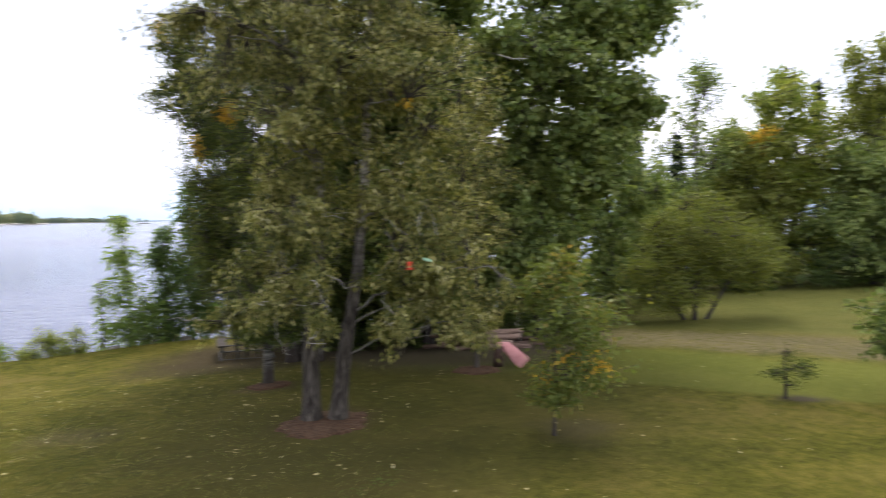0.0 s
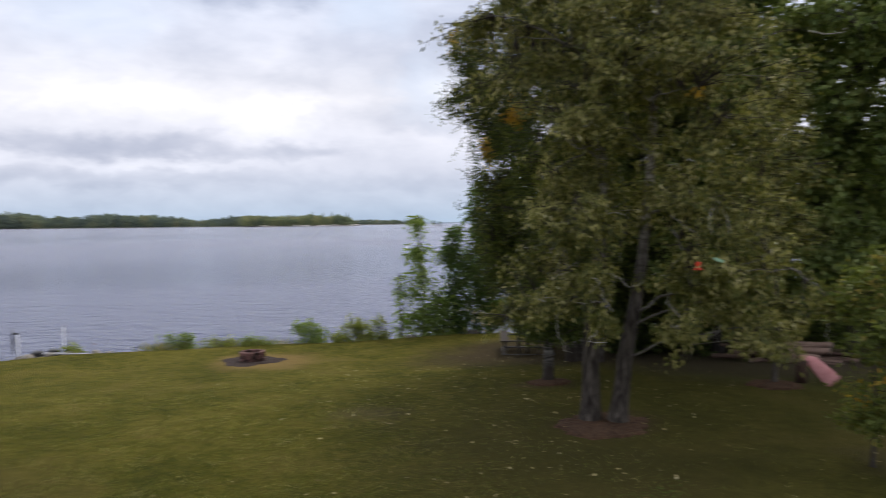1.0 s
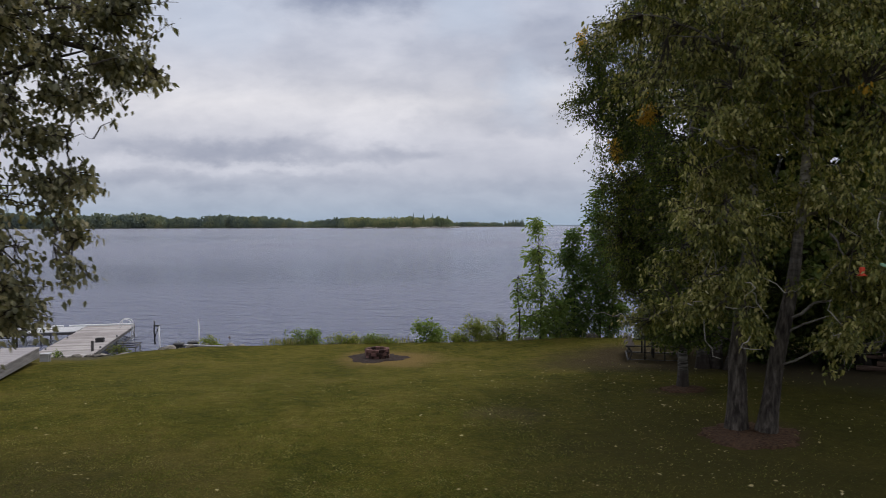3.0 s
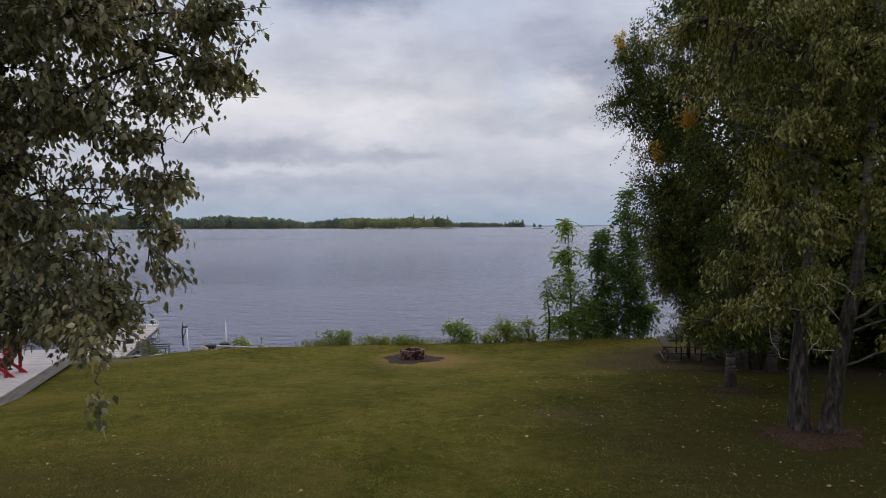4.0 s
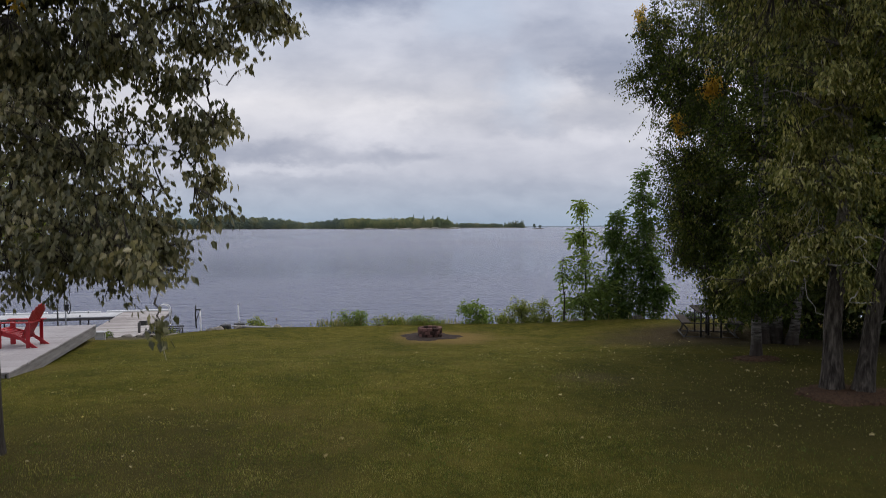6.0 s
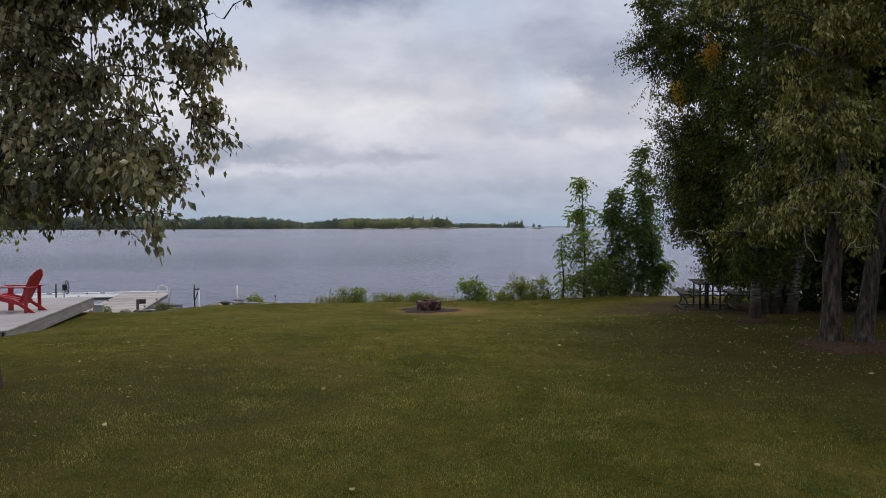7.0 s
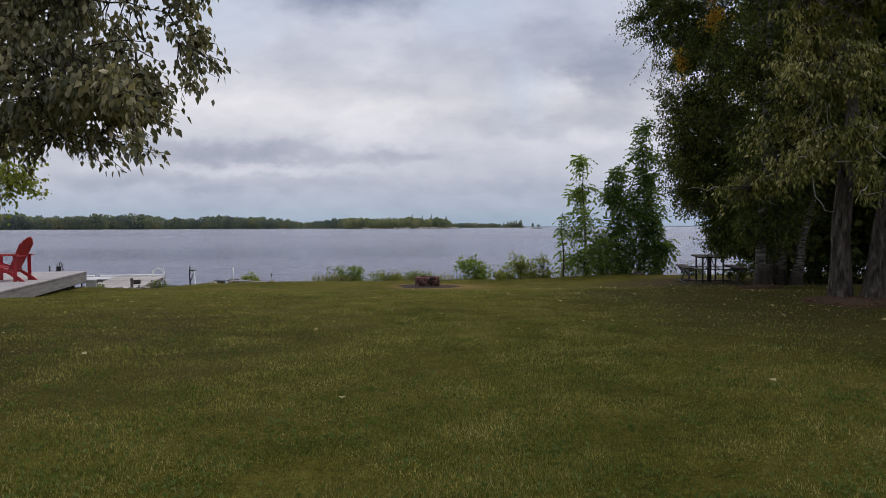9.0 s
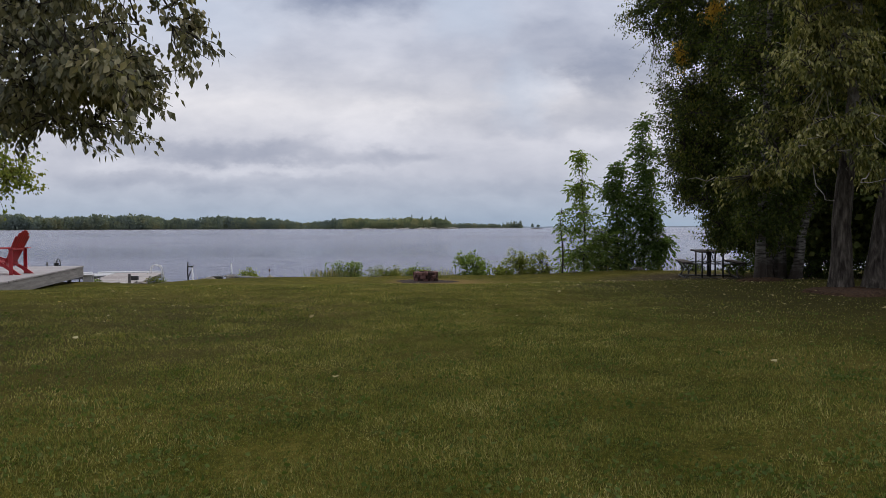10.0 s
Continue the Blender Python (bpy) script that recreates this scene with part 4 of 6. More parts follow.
def build_trees():
    # the twin-stemmed poplar in the middle of the lawn
    tree("poplar_tree", on_ground(6.35, 11.55, -0.03),
         [([(-0.18, 0.1, 0), (-0.14, 0.12, 1.1), (-0.03, 0.1, 2.4), (0.06, 0.1, 3.6), (0.04, 0.15, 5.5), (-0.1, 0.2, 8.5), (-0.2, 0.2, 10.5)], 0.16, 0.03),
          ([(0.22, -0.06, 0), (0.36, -0.05, 1.1), (0.56, -0.1, 2.4), (0.72, -0.2, 4.2), (0.9, -0.2, 7.0), (1.0, 0, 9.8)], 0.15, 0.03)],
         [((-0.75, -0.1, 6.3), (1.5, 1.8, 1.3), 1.3, 0), ((-0.6, 0.2, 7.9), (1.4, 1.8, 1.4), 1.1, 0), ((-0.6, 0.1, 4.7), (1.05, 1.4, 0.8), 0.7, 0), ((-0.4, 0.3, 3.5), (0.7, 1.1, 0.6), 0.4, 0),
          ((1.1, -0.3, 5.6), (1.7, 1.8, 1.6), 1.2, 0), ((1.3, 0, 7.8), (1.8, 1.9, 1.8), 1.1, 0), ((1.5, -0.6, 3.7), (1.1, 1.1, 0.95), 0.6, 0), ((-0.3, -1.0, 5.0), (0.9, 0.6, 0.5), 0.14, 0),
          ((-0.55, -0.3, 2.7), (0.8, 0.9, 0.45), 0.2, 0), ((-1.1, 0.2, 1.85), (0.55, 0.6, 0.25), 0.15, 0), ((-0.95, -0.2, 2.1), (0.6, 0.5, 0.25), 0.14, 0), ((1.0, -1.0, 2.35), (0.6, 0.5, 0.4), 0.14, 0), ((-0.5, -0.6, 2.5), (0.5, 0.5, 0.5), 0.24, 0), ((-0.75, -0.75, 3.4), (0.5, 0.5, 0.6), 0.28, 0), ((-0.4, -0.7, 1.95), (0.4, 0.35, 0.3), 0.1, 0),
          # the lobes at 9.3 and 10.4 m are unseen, added to cast shade below
          ((1.7, -1.3, 2.6), (0.9, 0.8, 0.6), 0.34, 0), ((2.0, -1.6, 1.8), (0.55, 0.5, 0.4), 0.22, 0), ((1.4, -0.9, 2.1), (0.8, 0.6, 0.4), 0.22, 0), ((0.9, -1.1, 1.5), (0.45, 0.4, 0.4), 0.14, 0), ((2.7, -1.7, 2.2), (0.5, 0.5, 0.4), 0.12, 0), ((-0.2, 0.1, 9.3), (3.6, 3.6, 1.7), 2.2, 0), ((0.4, -1.6, 10.4), (4.4, 3.6, 1.3), 2.9, 0)] + [((0.8, -1.6, 5.2), (0.3, 0.2, 0.25), 0.004, 1)],
         5900, 21, 0.086, "tall twin-stemmed poplar with drooping olive leaves on the lawn", 21, [LEAF_POPLAR, LEAF_YELLOW], BARK_POPLAR, 1.5, 0.65, bare=170, width=0.45, simple=False, clump=0.95, spread=0.055, gather=36, limb=LIMB_POPLAR, bough=(0.42, 0.15, 0.11))
    # slim birch-barked tree behind it
    tree("birch_tree", on_ground(6.5, 15.1, -0.03),
         [([(0, 0, 0), (0.02, 0, 1.5), (0.1, 0.05, 4), (0.2, 0.1, 7), (0.2, 0.1, 9.5)], 0.105, 0.03)],
         # the broad lobe at 9.2 m is out of view, there to shade the ground
         [((0.3, 0.4, 4.6), (1.5, 1.5, 1.6), 1.0, 0), ((0.3, 0.3, 7.2), (1.6, 1.6, 1.8), 1.0, 0), ((0.6, 0.2, 2.9), (1.2, 1.2, 0.8), 0.6, 0), ((0.1, 0.0, 1.8), (0.9, 0.8, 0.5), 0.4, 0), ((0.05, -0.3, 1.2), (0.65, 0.55, 0.35), 0.22, 0), ((0.1, 0.2, 9.2), (2.6, 2.4, 1.1), 0.8, 0)],
         2000, 20, 0.07, "slim pale-barked birch with fine dark leaves", 22, [LEAF_BIRCH, LEAF_YELLOW], BARK_OLD_BIRCH, 0.9, 0.75)
    # clump of birches by the picnic table, one stem leaning
    tree("birch_tree", on_ground(8.1, 18.3, -0.03),
         [([(0, 0, 0), (0, 0, 2), (-0.1, 0.1, 5), (-0.3, 0.2, 9)], 0.15, 0.03), ([(0.35, 0.05, 0), (0.4, 0.1, 2), (0.6, 0.3, 5), (0.8, 0.4, 9)], 0.16, 0.03), ([(0.55, -0.35, 0), (0.75, -0.3, 1.2), (1.3, -0.2, 3.0), (2.1, 0, 6.0)], 0.14, 0.03)],
         [((-1.1, 0.2, 5.2), (1.5, 1.8, 1.3), 1.2, 0), ((-1.3, 0.4, 7.3), (1.9, 1.9, 1.5), 1.4, 0), ((-1.1, 0, 3.5), (1.4, 1.5, 1.0), 1.5, 0), ((-1.2, 0, 2.3), (1.2, 1.3, 0.8), 1.2, 0), ((-1.5, 0.1, 4.2), (0.9, 1.2, 0.8), 0.8, 0), ((-1.6, 0.2, 2.9), (0.8, 1.1, 0.8), 0.8, 0), ((-0.9, -0.4, 1.45), (1.0, 0.9, 0.35), 0.35, 0), ((-0.8, -0.6, 1.2), (0.7, 0.5, 0.3), 0.25, 0), ((-1.0, 0.1, 1.15), (0.55, 0.7, 0.28), 0.28, 0), ((-0.4, -0.3, 1.0), (0.6, 0.5, 0.3), 0.2, 0),
          # likewise the broad 10.4 m lobe: unseen canopy added for shade
          ((1.2, 0.2, 4.5), (1.8, 1.8, 2.0), 1.3, 0), ((1.3, 0.4, 7.6), (2.0, 1.9, 2.0), 1.2, 0)] + [((1.4, 0.0, 10.4), (3.0, 3.2, 1.4), 1.3, 0), ((-0.5, 0.3, 8.9), (1.7, 1.6, 1.0), 1.1, 0), ((1.5, -0.2, 2.5), (1.3, 1.3, 0.9), 0.7, 0), ((0.3, 0.4, 2.6), (1.0, 1.2, 0.9), 0.5, 0),
          ((-2.3, -0.6, 5.4), (0.22, 0.22, 0.16), 0.05, 1), ((-1.75, -1.1, 6.15), (0.4, 0.2, 0.2), 0.05, 1), ((-2.85, 1.0, 8.4), (0.22, 0.2, 0.22), 0.02, 1), ((-2.4, 0.9, 8.0), (0.6, 0.5, 0.6), 0.22, 0), ((-1.7, 0.1, 6.1), (0.7, 1.0, 0.7), 0.7, 0), ((0.2, -1.4, 4.6), (0.3, 0.2, 0.3), 0.02, 1), ((-2.2, 1.0, 7.1), (0.8, 0.9, 1.1), 0.4, 0)],
         8200, 20, 0.07, "clump of weeping birches with orange sprays beside the table", 23, [LEAF_BIRCH, LEAF_YELLOW], BARK_OLD_BIRCH, 1.1, 0.7, width=0.6, clump=0.8, gather=24, spread=0.06, bough=(0.3, 0.16, 0.24))
    # dense dark maples behind the wood pile
    for i, (x, y, blobs) in enumerate([(12.2, 18.4, [((0, 0, 4.2), (2.6, 2.4, 2.4), 1.2, 0), ((0.4, 0, 7.4), (2.7, 2.6, 2.3), 1.2, 0), ((-0.5, -0.6, 2.1), (2.2, 1.6, 1.1), 0.7, 0), ((0, 0, 10.0), (2.0, 2.0, 1.7), 0.6, 0)]),
            (15.0, 16.9, [((0, -0.2, 4.6), (2.5, 2.3, 2.2), 1.1, 0), ((0.3, -0.4, 7.4), (2.7, 2.6, 2.1), 1.2, 0), ((0.6, -0.5, 9.9), (2.4, 2.3, 1.8), 0.8, 0), ((-0.3, 0, 2.3), (1.8, 1.6, 1.2), 0.6, 0), ((1.9, -1.3, 8.9), (1.3, 1.2, 0.7), 0.35, 0), ((3.2, -1.2, 9.6), (1.5, 1.2, 0.7), 0.3, 0), ((2.2, -1.0, 6.6), (1.2, 1.2, 1.0), 0.4, 0)])] + [(10.3, 20.2, [((0, 0, 4.0), (2.3, 2.2, 2.4), 1.0, 0), ((0, 0, 7.2), (2.3, 2.2, 2.2), 1.0, 0), ((0, -0.2, 1.7), (2.2, 1.8, 1.2), 1.0, 0)]),
            (13.6, 20.6, [((0, 0, 4.0), (2.6, 2.2, 2.4), 1.0, 0), ((0, 0, 7.4), (2.5, 2.2, 2.2), 1.0, 0), ((0, -0.2, 1.6), (2.4, 1.8, 1.2), 0.9, 0)])]):
        tree("maple_tree", on_ground(x, y, -0.03), [([(0, 0, 0), (0.1, 0, 2.5), (0.1, 0.1, 6), (0.2, 0, 9.5)], 0.17, 0.03), ([(0.4, -0.2, 0), (0.8, -0.3, 2.0), (1.2, -0.4, 5)], 0.11, 0.03)],
             blobs, 2000, 18, 0.17, "dense dark green maple at the edge of the lawn", 30 + i, [LEAF_MAPLE, LEAF_YELLOW], BARK_DARK, 0.55, 0.35, spread=0.12, width=0.95, twig_radius=0.009)
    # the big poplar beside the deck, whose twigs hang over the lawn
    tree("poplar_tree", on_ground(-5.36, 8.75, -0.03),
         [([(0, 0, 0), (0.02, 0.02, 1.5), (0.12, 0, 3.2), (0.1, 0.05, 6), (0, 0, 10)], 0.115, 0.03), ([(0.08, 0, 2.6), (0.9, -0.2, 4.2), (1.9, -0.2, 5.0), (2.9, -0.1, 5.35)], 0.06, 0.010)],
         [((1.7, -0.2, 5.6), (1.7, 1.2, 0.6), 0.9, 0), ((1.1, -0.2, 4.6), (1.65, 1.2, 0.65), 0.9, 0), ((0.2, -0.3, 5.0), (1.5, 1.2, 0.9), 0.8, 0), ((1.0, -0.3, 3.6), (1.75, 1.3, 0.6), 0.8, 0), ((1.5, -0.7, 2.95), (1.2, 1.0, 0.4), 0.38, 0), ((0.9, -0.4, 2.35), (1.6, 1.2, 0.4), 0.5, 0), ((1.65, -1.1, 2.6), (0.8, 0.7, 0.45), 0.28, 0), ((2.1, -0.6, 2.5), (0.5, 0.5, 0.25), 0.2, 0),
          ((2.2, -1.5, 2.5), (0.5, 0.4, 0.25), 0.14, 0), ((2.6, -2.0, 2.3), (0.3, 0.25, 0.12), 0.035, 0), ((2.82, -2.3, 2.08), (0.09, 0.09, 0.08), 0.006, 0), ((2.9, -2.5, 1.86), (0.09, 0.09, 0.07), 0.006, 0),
          # lobes at 8.6, 7.6 and 7.0 m: hidden overhead canopy added to darken the lawn
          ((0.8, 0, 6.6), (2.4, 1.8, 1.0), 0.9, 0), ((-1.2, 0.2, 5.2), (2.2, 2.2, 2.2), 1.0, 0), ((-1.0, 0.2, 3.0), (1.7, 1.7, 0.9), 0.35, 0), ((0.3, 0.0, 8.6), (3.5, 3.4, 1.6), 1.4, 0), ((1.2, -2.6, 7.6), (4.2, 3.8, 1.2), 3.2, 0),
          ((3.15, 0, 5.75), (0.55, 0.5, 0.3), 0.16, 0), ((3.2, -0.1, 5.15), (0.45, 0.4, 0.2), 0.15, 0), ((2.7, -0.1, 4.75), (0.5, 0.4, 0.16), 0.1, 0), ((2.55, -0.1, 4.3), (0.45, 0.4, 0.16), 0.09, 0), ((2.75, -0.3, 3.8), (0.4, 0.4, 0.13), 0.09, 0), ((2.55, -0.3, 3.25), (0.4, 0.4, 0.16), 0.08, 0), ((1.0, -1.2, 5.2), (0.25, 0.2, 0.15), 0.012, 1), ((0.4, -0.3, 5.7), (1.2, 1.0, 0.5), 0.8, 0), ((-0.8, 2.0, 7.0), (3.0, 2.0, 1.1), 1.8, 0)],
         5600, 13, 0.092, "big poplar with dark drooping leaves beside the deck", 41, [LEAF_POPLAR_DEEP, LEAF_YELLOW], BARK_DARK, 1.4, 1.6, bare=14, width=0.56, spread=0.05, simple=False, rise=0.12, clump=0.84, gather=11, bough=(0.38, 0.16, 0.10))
    # slim young tree between the poplar and the logs
    tree("young_poplar", on_ground(10.75, 13.65, -0.03), [([(0, 0, 0), (0.03, 0, 1.5), (0.05, 0, 3.5), (0, 0.1, 5.6)], 0.055, 0.012)],
         [((0, 0, 4.6), (1.0, 1.0, 1.1), 1, 0), ((-0.2, 0, 3.2), (0.9, 0.9, 0.7), 0.7, 0), ((-0.1, -0.1, 1.5), (0.55, 0.5, 0.4), 0.22, 0), ((0.1, 0, 5.8), (0.7, 0.7, 0.6), 0.4, 0)],
         420, 18, 0.09, "slim young poplar rising from a dark mulch mound", 48, [LEAF_POPLAR], BARK_GREY, 0.9, 0.9, width=0.55)
    # lime-green tree behind the deck
    tree("box_elder_tree", on_ground(-13.2, 20.6, -0.03), [([(0, 0, 0), (0.1, 0, 1.5), (0.4, 0, 3.0), (0.6, 0.2, 5.0)], 0.10, 0.02)],
         [((0.5, 0, 4.3), (1.5, 1.4, 1.2), 1.0, 0), ((1.0, -0.2, 2.9), (1.2, 1.1, 0.8), 0.7, 0), ((-0.8, 0.2, 3.4), (1.4, 1.3, 1.2), 0.7, 0)],
         420, 18, 0.12, "light lime-green small tree behind the deck", 43, [LEAF_LIME], BARK_GREY, 0.7, 1.6)
    # reddening sapling and a stunted little tree on the lawn
    tree("maple_sapling", on_ground(9.1, 8.93, -0.02), [([(0, 0, 0), (0.03, 0, 0.9), (0.0, 0.05, 2.0), (0.05, 0.05, 2.9)], 0.028, 0.006)],
         [((0.05, 0.05, 2.45), (0.55, 0.55, 0.5), 0.8, 0), ((0.25, -0.1, 1.8), (0.75, 0.7, 0.5), 1.0, 0), ((0.35, -0.2, 1.05), (0.75, 0.65, 0.4), 0.6, 0), ((0, 0.1, 0.6), (0.4, 0.4, 0.25), 0.35, 0), ((0.3, -0.2, 1.1), (0.6, 0.5, 0.4), 0.05, 1)],
         360, 15, 0.08, "young sapling with reddening green leaves on the lawn", 44, [LEAF_RED, LEAF_YELLOW], TWIG, 0.5, 0.35, category="sapling", spread=0.07, width=0.7, twig_radius=0.004)
    tree("stunted_spruce", on_ground(14.06, 8.4, -0.02), [([(0, 0, 0), (0.02, 0, 0.35), (-0.02, 0, 0.7), (0.02, 0, 1.02)], 0.035, 0.006)],
         [((0.2, -0.1, 0.62), (0.42, 0.4, 0.13), 1, 0), ((-0.15, 0.1, 0.5), (0.36, 0.34, 0.10), 0.8, 0), ((0.05, 0, 0.85), (0.25, 0.25, 0.12), 0.5, 0), ((0.1, -0.1, 0.3), (0.22, 0.2, 0.08), 0.25, 0)],
         60, 18, 0.06, "small sparse evergreen with level boughs on the lawn", 45, [LEAF_BIRCH], BARK_DARK, 0.1, 0.2, category="conifer", spread=0.05, width=0.3, twig_radius=0.004)
    tree("lilac_bush", on_ground(16.0, 6.7, -0.02), [([(0, 0, 0), (0, 0, 1), (0, 0, 2.4)], 0.06, 0.015)],
         [((-0.2, 0.1, 1.3), (1.0, 1.0, 0.5), 1, 0), ((0, 0, 1.8), (0.9, 0.9, 0.5), 0.6, 0), ((-0.8, 0.3, 1.2), (0.5, 0.5, 0.35), 0.3, 0)],
         420, 18, 0.10, "leafy green bush beside the track", 46, [LEAF_MAPLE], BARK_DARK, 0.5, 0.8, category="bush", width=0.75)
    # round willow bush across the track
    tree("willow_bush", on_ground(21.4, 16.7, -0.03), [([(0, 0, 0), (0.1, 0, 1.0), (0.3, 0, 2.6)], 0.09, 0.02), ([(-0.3, 0.2, 0), (-0.9, 0.3, 1.2), (-1.4, 0.4, 2.4)], 0.07, 0.02), ([(0.3, -0.2, 0), (1.0, -0.5, 1.2), (1.6, -0.8, 2.4)], 0.07, 0.02)],
         [((0.1, 0, 3.1), (1.7, 1.6, 1.15), 1.2, 0), ((-0.9, 0.3, 2.6), (1.2, 1.2, 1.0), 0.7, 0), ((-1.5, 0.5, 1.7), (1.1, 1.1, 0.9), 0.7, 0), ((1.5, -0.7, 2.4), (1.2, 1.2, 0.9), 0.7, 0), ((1.9, -0.9, 1.6), (0.8, 0.8, 0.5), 0.3, 0), ((0.3, -0.8, 2.0), (1.0, 0.8, 0.7), 0.4, 0), ((-1.1, 0, 0.9), (1.3, 1.1, 0.5), 0.4, 0)],
         1500, 16, 0.12, "round yellow-green willow bush across the track", 47, [LEAF_WILLOW], BARK_DARK, 0.35, 0.25, category="bush", width=0.42, spread=0.14, shell=0.4, clump=0.85, gather=14)
    # woods behind the far lawn
    far = [
        (31.9, 25.5, 11.8, 2.4, LEAF_MAPLE, 430, "thin tall birch with sparse leaves in the far woods"),
        (22.6, 22.0, 8.6, 2.0, LEAF_MAPLE, 520, "light green tree at the edge of the woods"),
        (36.0, 23.0, 11.5, 2.3, LEAF_LIME, 620, "tall round-topped green tree in the woods"),
        (39.5, 20.5, 13.0, 3.0, LEAF_WILLOW, 700, "tall yellow-green tree in the woods"),
        (33.5, 23.6, 8.2, 2.4, LEAF_WILLOW, 620, "yellow-green tree with an orange top in the woods"),
        (36.8, 19.4, 7.2, 2.6, LEAF_MAPLE, 650, "dark leafy tree in front of the woods"),
        (41.5, 17.0, 9.5, 3.0, LEAF_WILLOW, 700, "dark broad tree in the woods"),
        (40.0, 14.6, 6.5, 2.4, LEAF_WILLOW, 500, "low olive tree in the woods"),
        (29.0, 25.0, 5.2, 2.0, LEAF_BIRCH, 460, "low birch growth in the woods"),
        (26.0, 23.8, 4.6, 1.9, LEAF_MAPLE, 420, "dark undergrowth tree in the woods"),
        (38.5, 28.5, 9.5, 3.2, LEAF_MAPLE, 600, "dark tree deep in the woods"),
        (45.0, 23.5, 11.0, 3.2, LEAF_BIRCH, 600, "green tree deep in the woods"),
        (32.5, 29.5, 7.0, 2.8, LEAF_MAPLE, 500, "dark tree deep in the woods"),
        (47.0, 18.0, 12.0, 3.5, LEAF_MAPLE, 600, "dark tree deep in the woods"),
        (18.6, 21.8, 7.0, 2.2, LEAF_MAPLE, 520, "dark green tree behind the willow"),
    ]
    for i, (x, y, h, r, mat, count, label) in enumerate(far):
        blobs = [((0, 0, h * 0.15), (r * 1.25, r * 1.2, h * 0.12), 0.8, 0), ((0, 0, h * 0.80), (r * 0.8, r * 0.8, h * 0.19), 0.9, 0), ((0.2 * r, 0, h * 0.55), (r, r, h * 0.2), 1.2, 0), ((-0.35 * r, 0.2, h * 0.38), (r * 0.9, r * 0.9, h * 0.15), 0.8, 0)]
        if "orange" in label:
            blobs.append(((0.2, -0.8, h * 0.9), (0.6, 0.5, 0.6), 0.1, 1))
        tree("woodland_tree", on_ground(x, y, -0.03), [([(0, 0, 0), (0.1, 0, h * 0.3), (0, 0.1, h * 0.6), (0.1, 0, h * 0.95)], 0.06 + 0.011 * h, 0.03)],
             blobs, int(count * 1.15), 16, 0.24 if count > 450 else 0.17, label, 60 + i, [mat, LEAF_YELLOW], BARK_DARK if i else BARK_BIRCH, 0.5, 0.7, "trees of the far woods", spread=0.22, width=0.7, twig_radius=0.012)
    spruce("spruce_tree", on_ground(28.3, 26.2, -0.03), 8.2, 1.1, "narrow dark spruce in the far woods", 91, "spruces of the far woods")
    spruce("spruce_tree", on_ground(32.0, 26.8, -0.03), 8.0, 1.2, "narrow dark spruce in the far woods", 92, "spruces of the far woods")
    spruce("spruce_tree", on_ground(40.5, 24.5, -0.03), 11.0, 1.5, "tall dark spruce in the far woods", 93, "spruces of the far woods")
    # ash shoots and bushes on the bank
    shoots = [
        (5.0, 25.0, 4.45, 0.60, 112, LEAF_ASH, "tall slender ash shoot on the bank"),
        (7.05, 25.0, 5.6, 0.85, 235, LEAF_SHOOT, "tall dark ash shoot on the bank"),
        (6.2, 25.2, 4.2, 0.75, 185, LEAF_SHOOT, "leafy ash shoot on the bank"),
        (7.3, 24.8, 2.6, 0.6, 95, LEAF_SHOOT, "bushy ash shoot on the bank"),
        (4.25, 24.8, 2.5, 0.22, 16, LEAF_ASH, "thin ash shoot on the bank"),
        (5.5, 24.7, 1.7, 0.8, 95, LEAF_ASH, "low ash growth on the bank"),
    ]
    for i, (x, y, h, r, count, mat, label) in enumerate(shoots):
        blobs = [((0, 0, h * 0.93), (r * 0.35, r * 0.35, h * 0.07), 0.3, 0), ((0, 0, h * 0.74), (r * 0.6, r * 0.6, h * 0.14), 0.8, 0), ((0.05, 0, h * 0.48), (r * 0.9, r * 0.9, h * 0.16), 1.0, 0), ((0, 0, h * 0.22), (r * 1.15, r, h * 0.15), 0.9, 0)]
        tree("ash_shoot", on_ground(x, y, -0.05), [([(0, 0, 0), (0.03, 0, h * 0.4), (-0.05, 0, h * 0.75), (-0.02, 0, h * 0.98)], 0.032, 0.008)],
             blobs, count, 3, 0.15, label, 110 + i, [mat], TWIG, 0.45, 0.15, "ash shoots on the bank", spread=0.03, pinnate=True, width=0.42, category="shrub", twig_radius=0.006, spray=0.3, clump=0.5, gather=7, bough=(0.2, 0.09, 0.07))
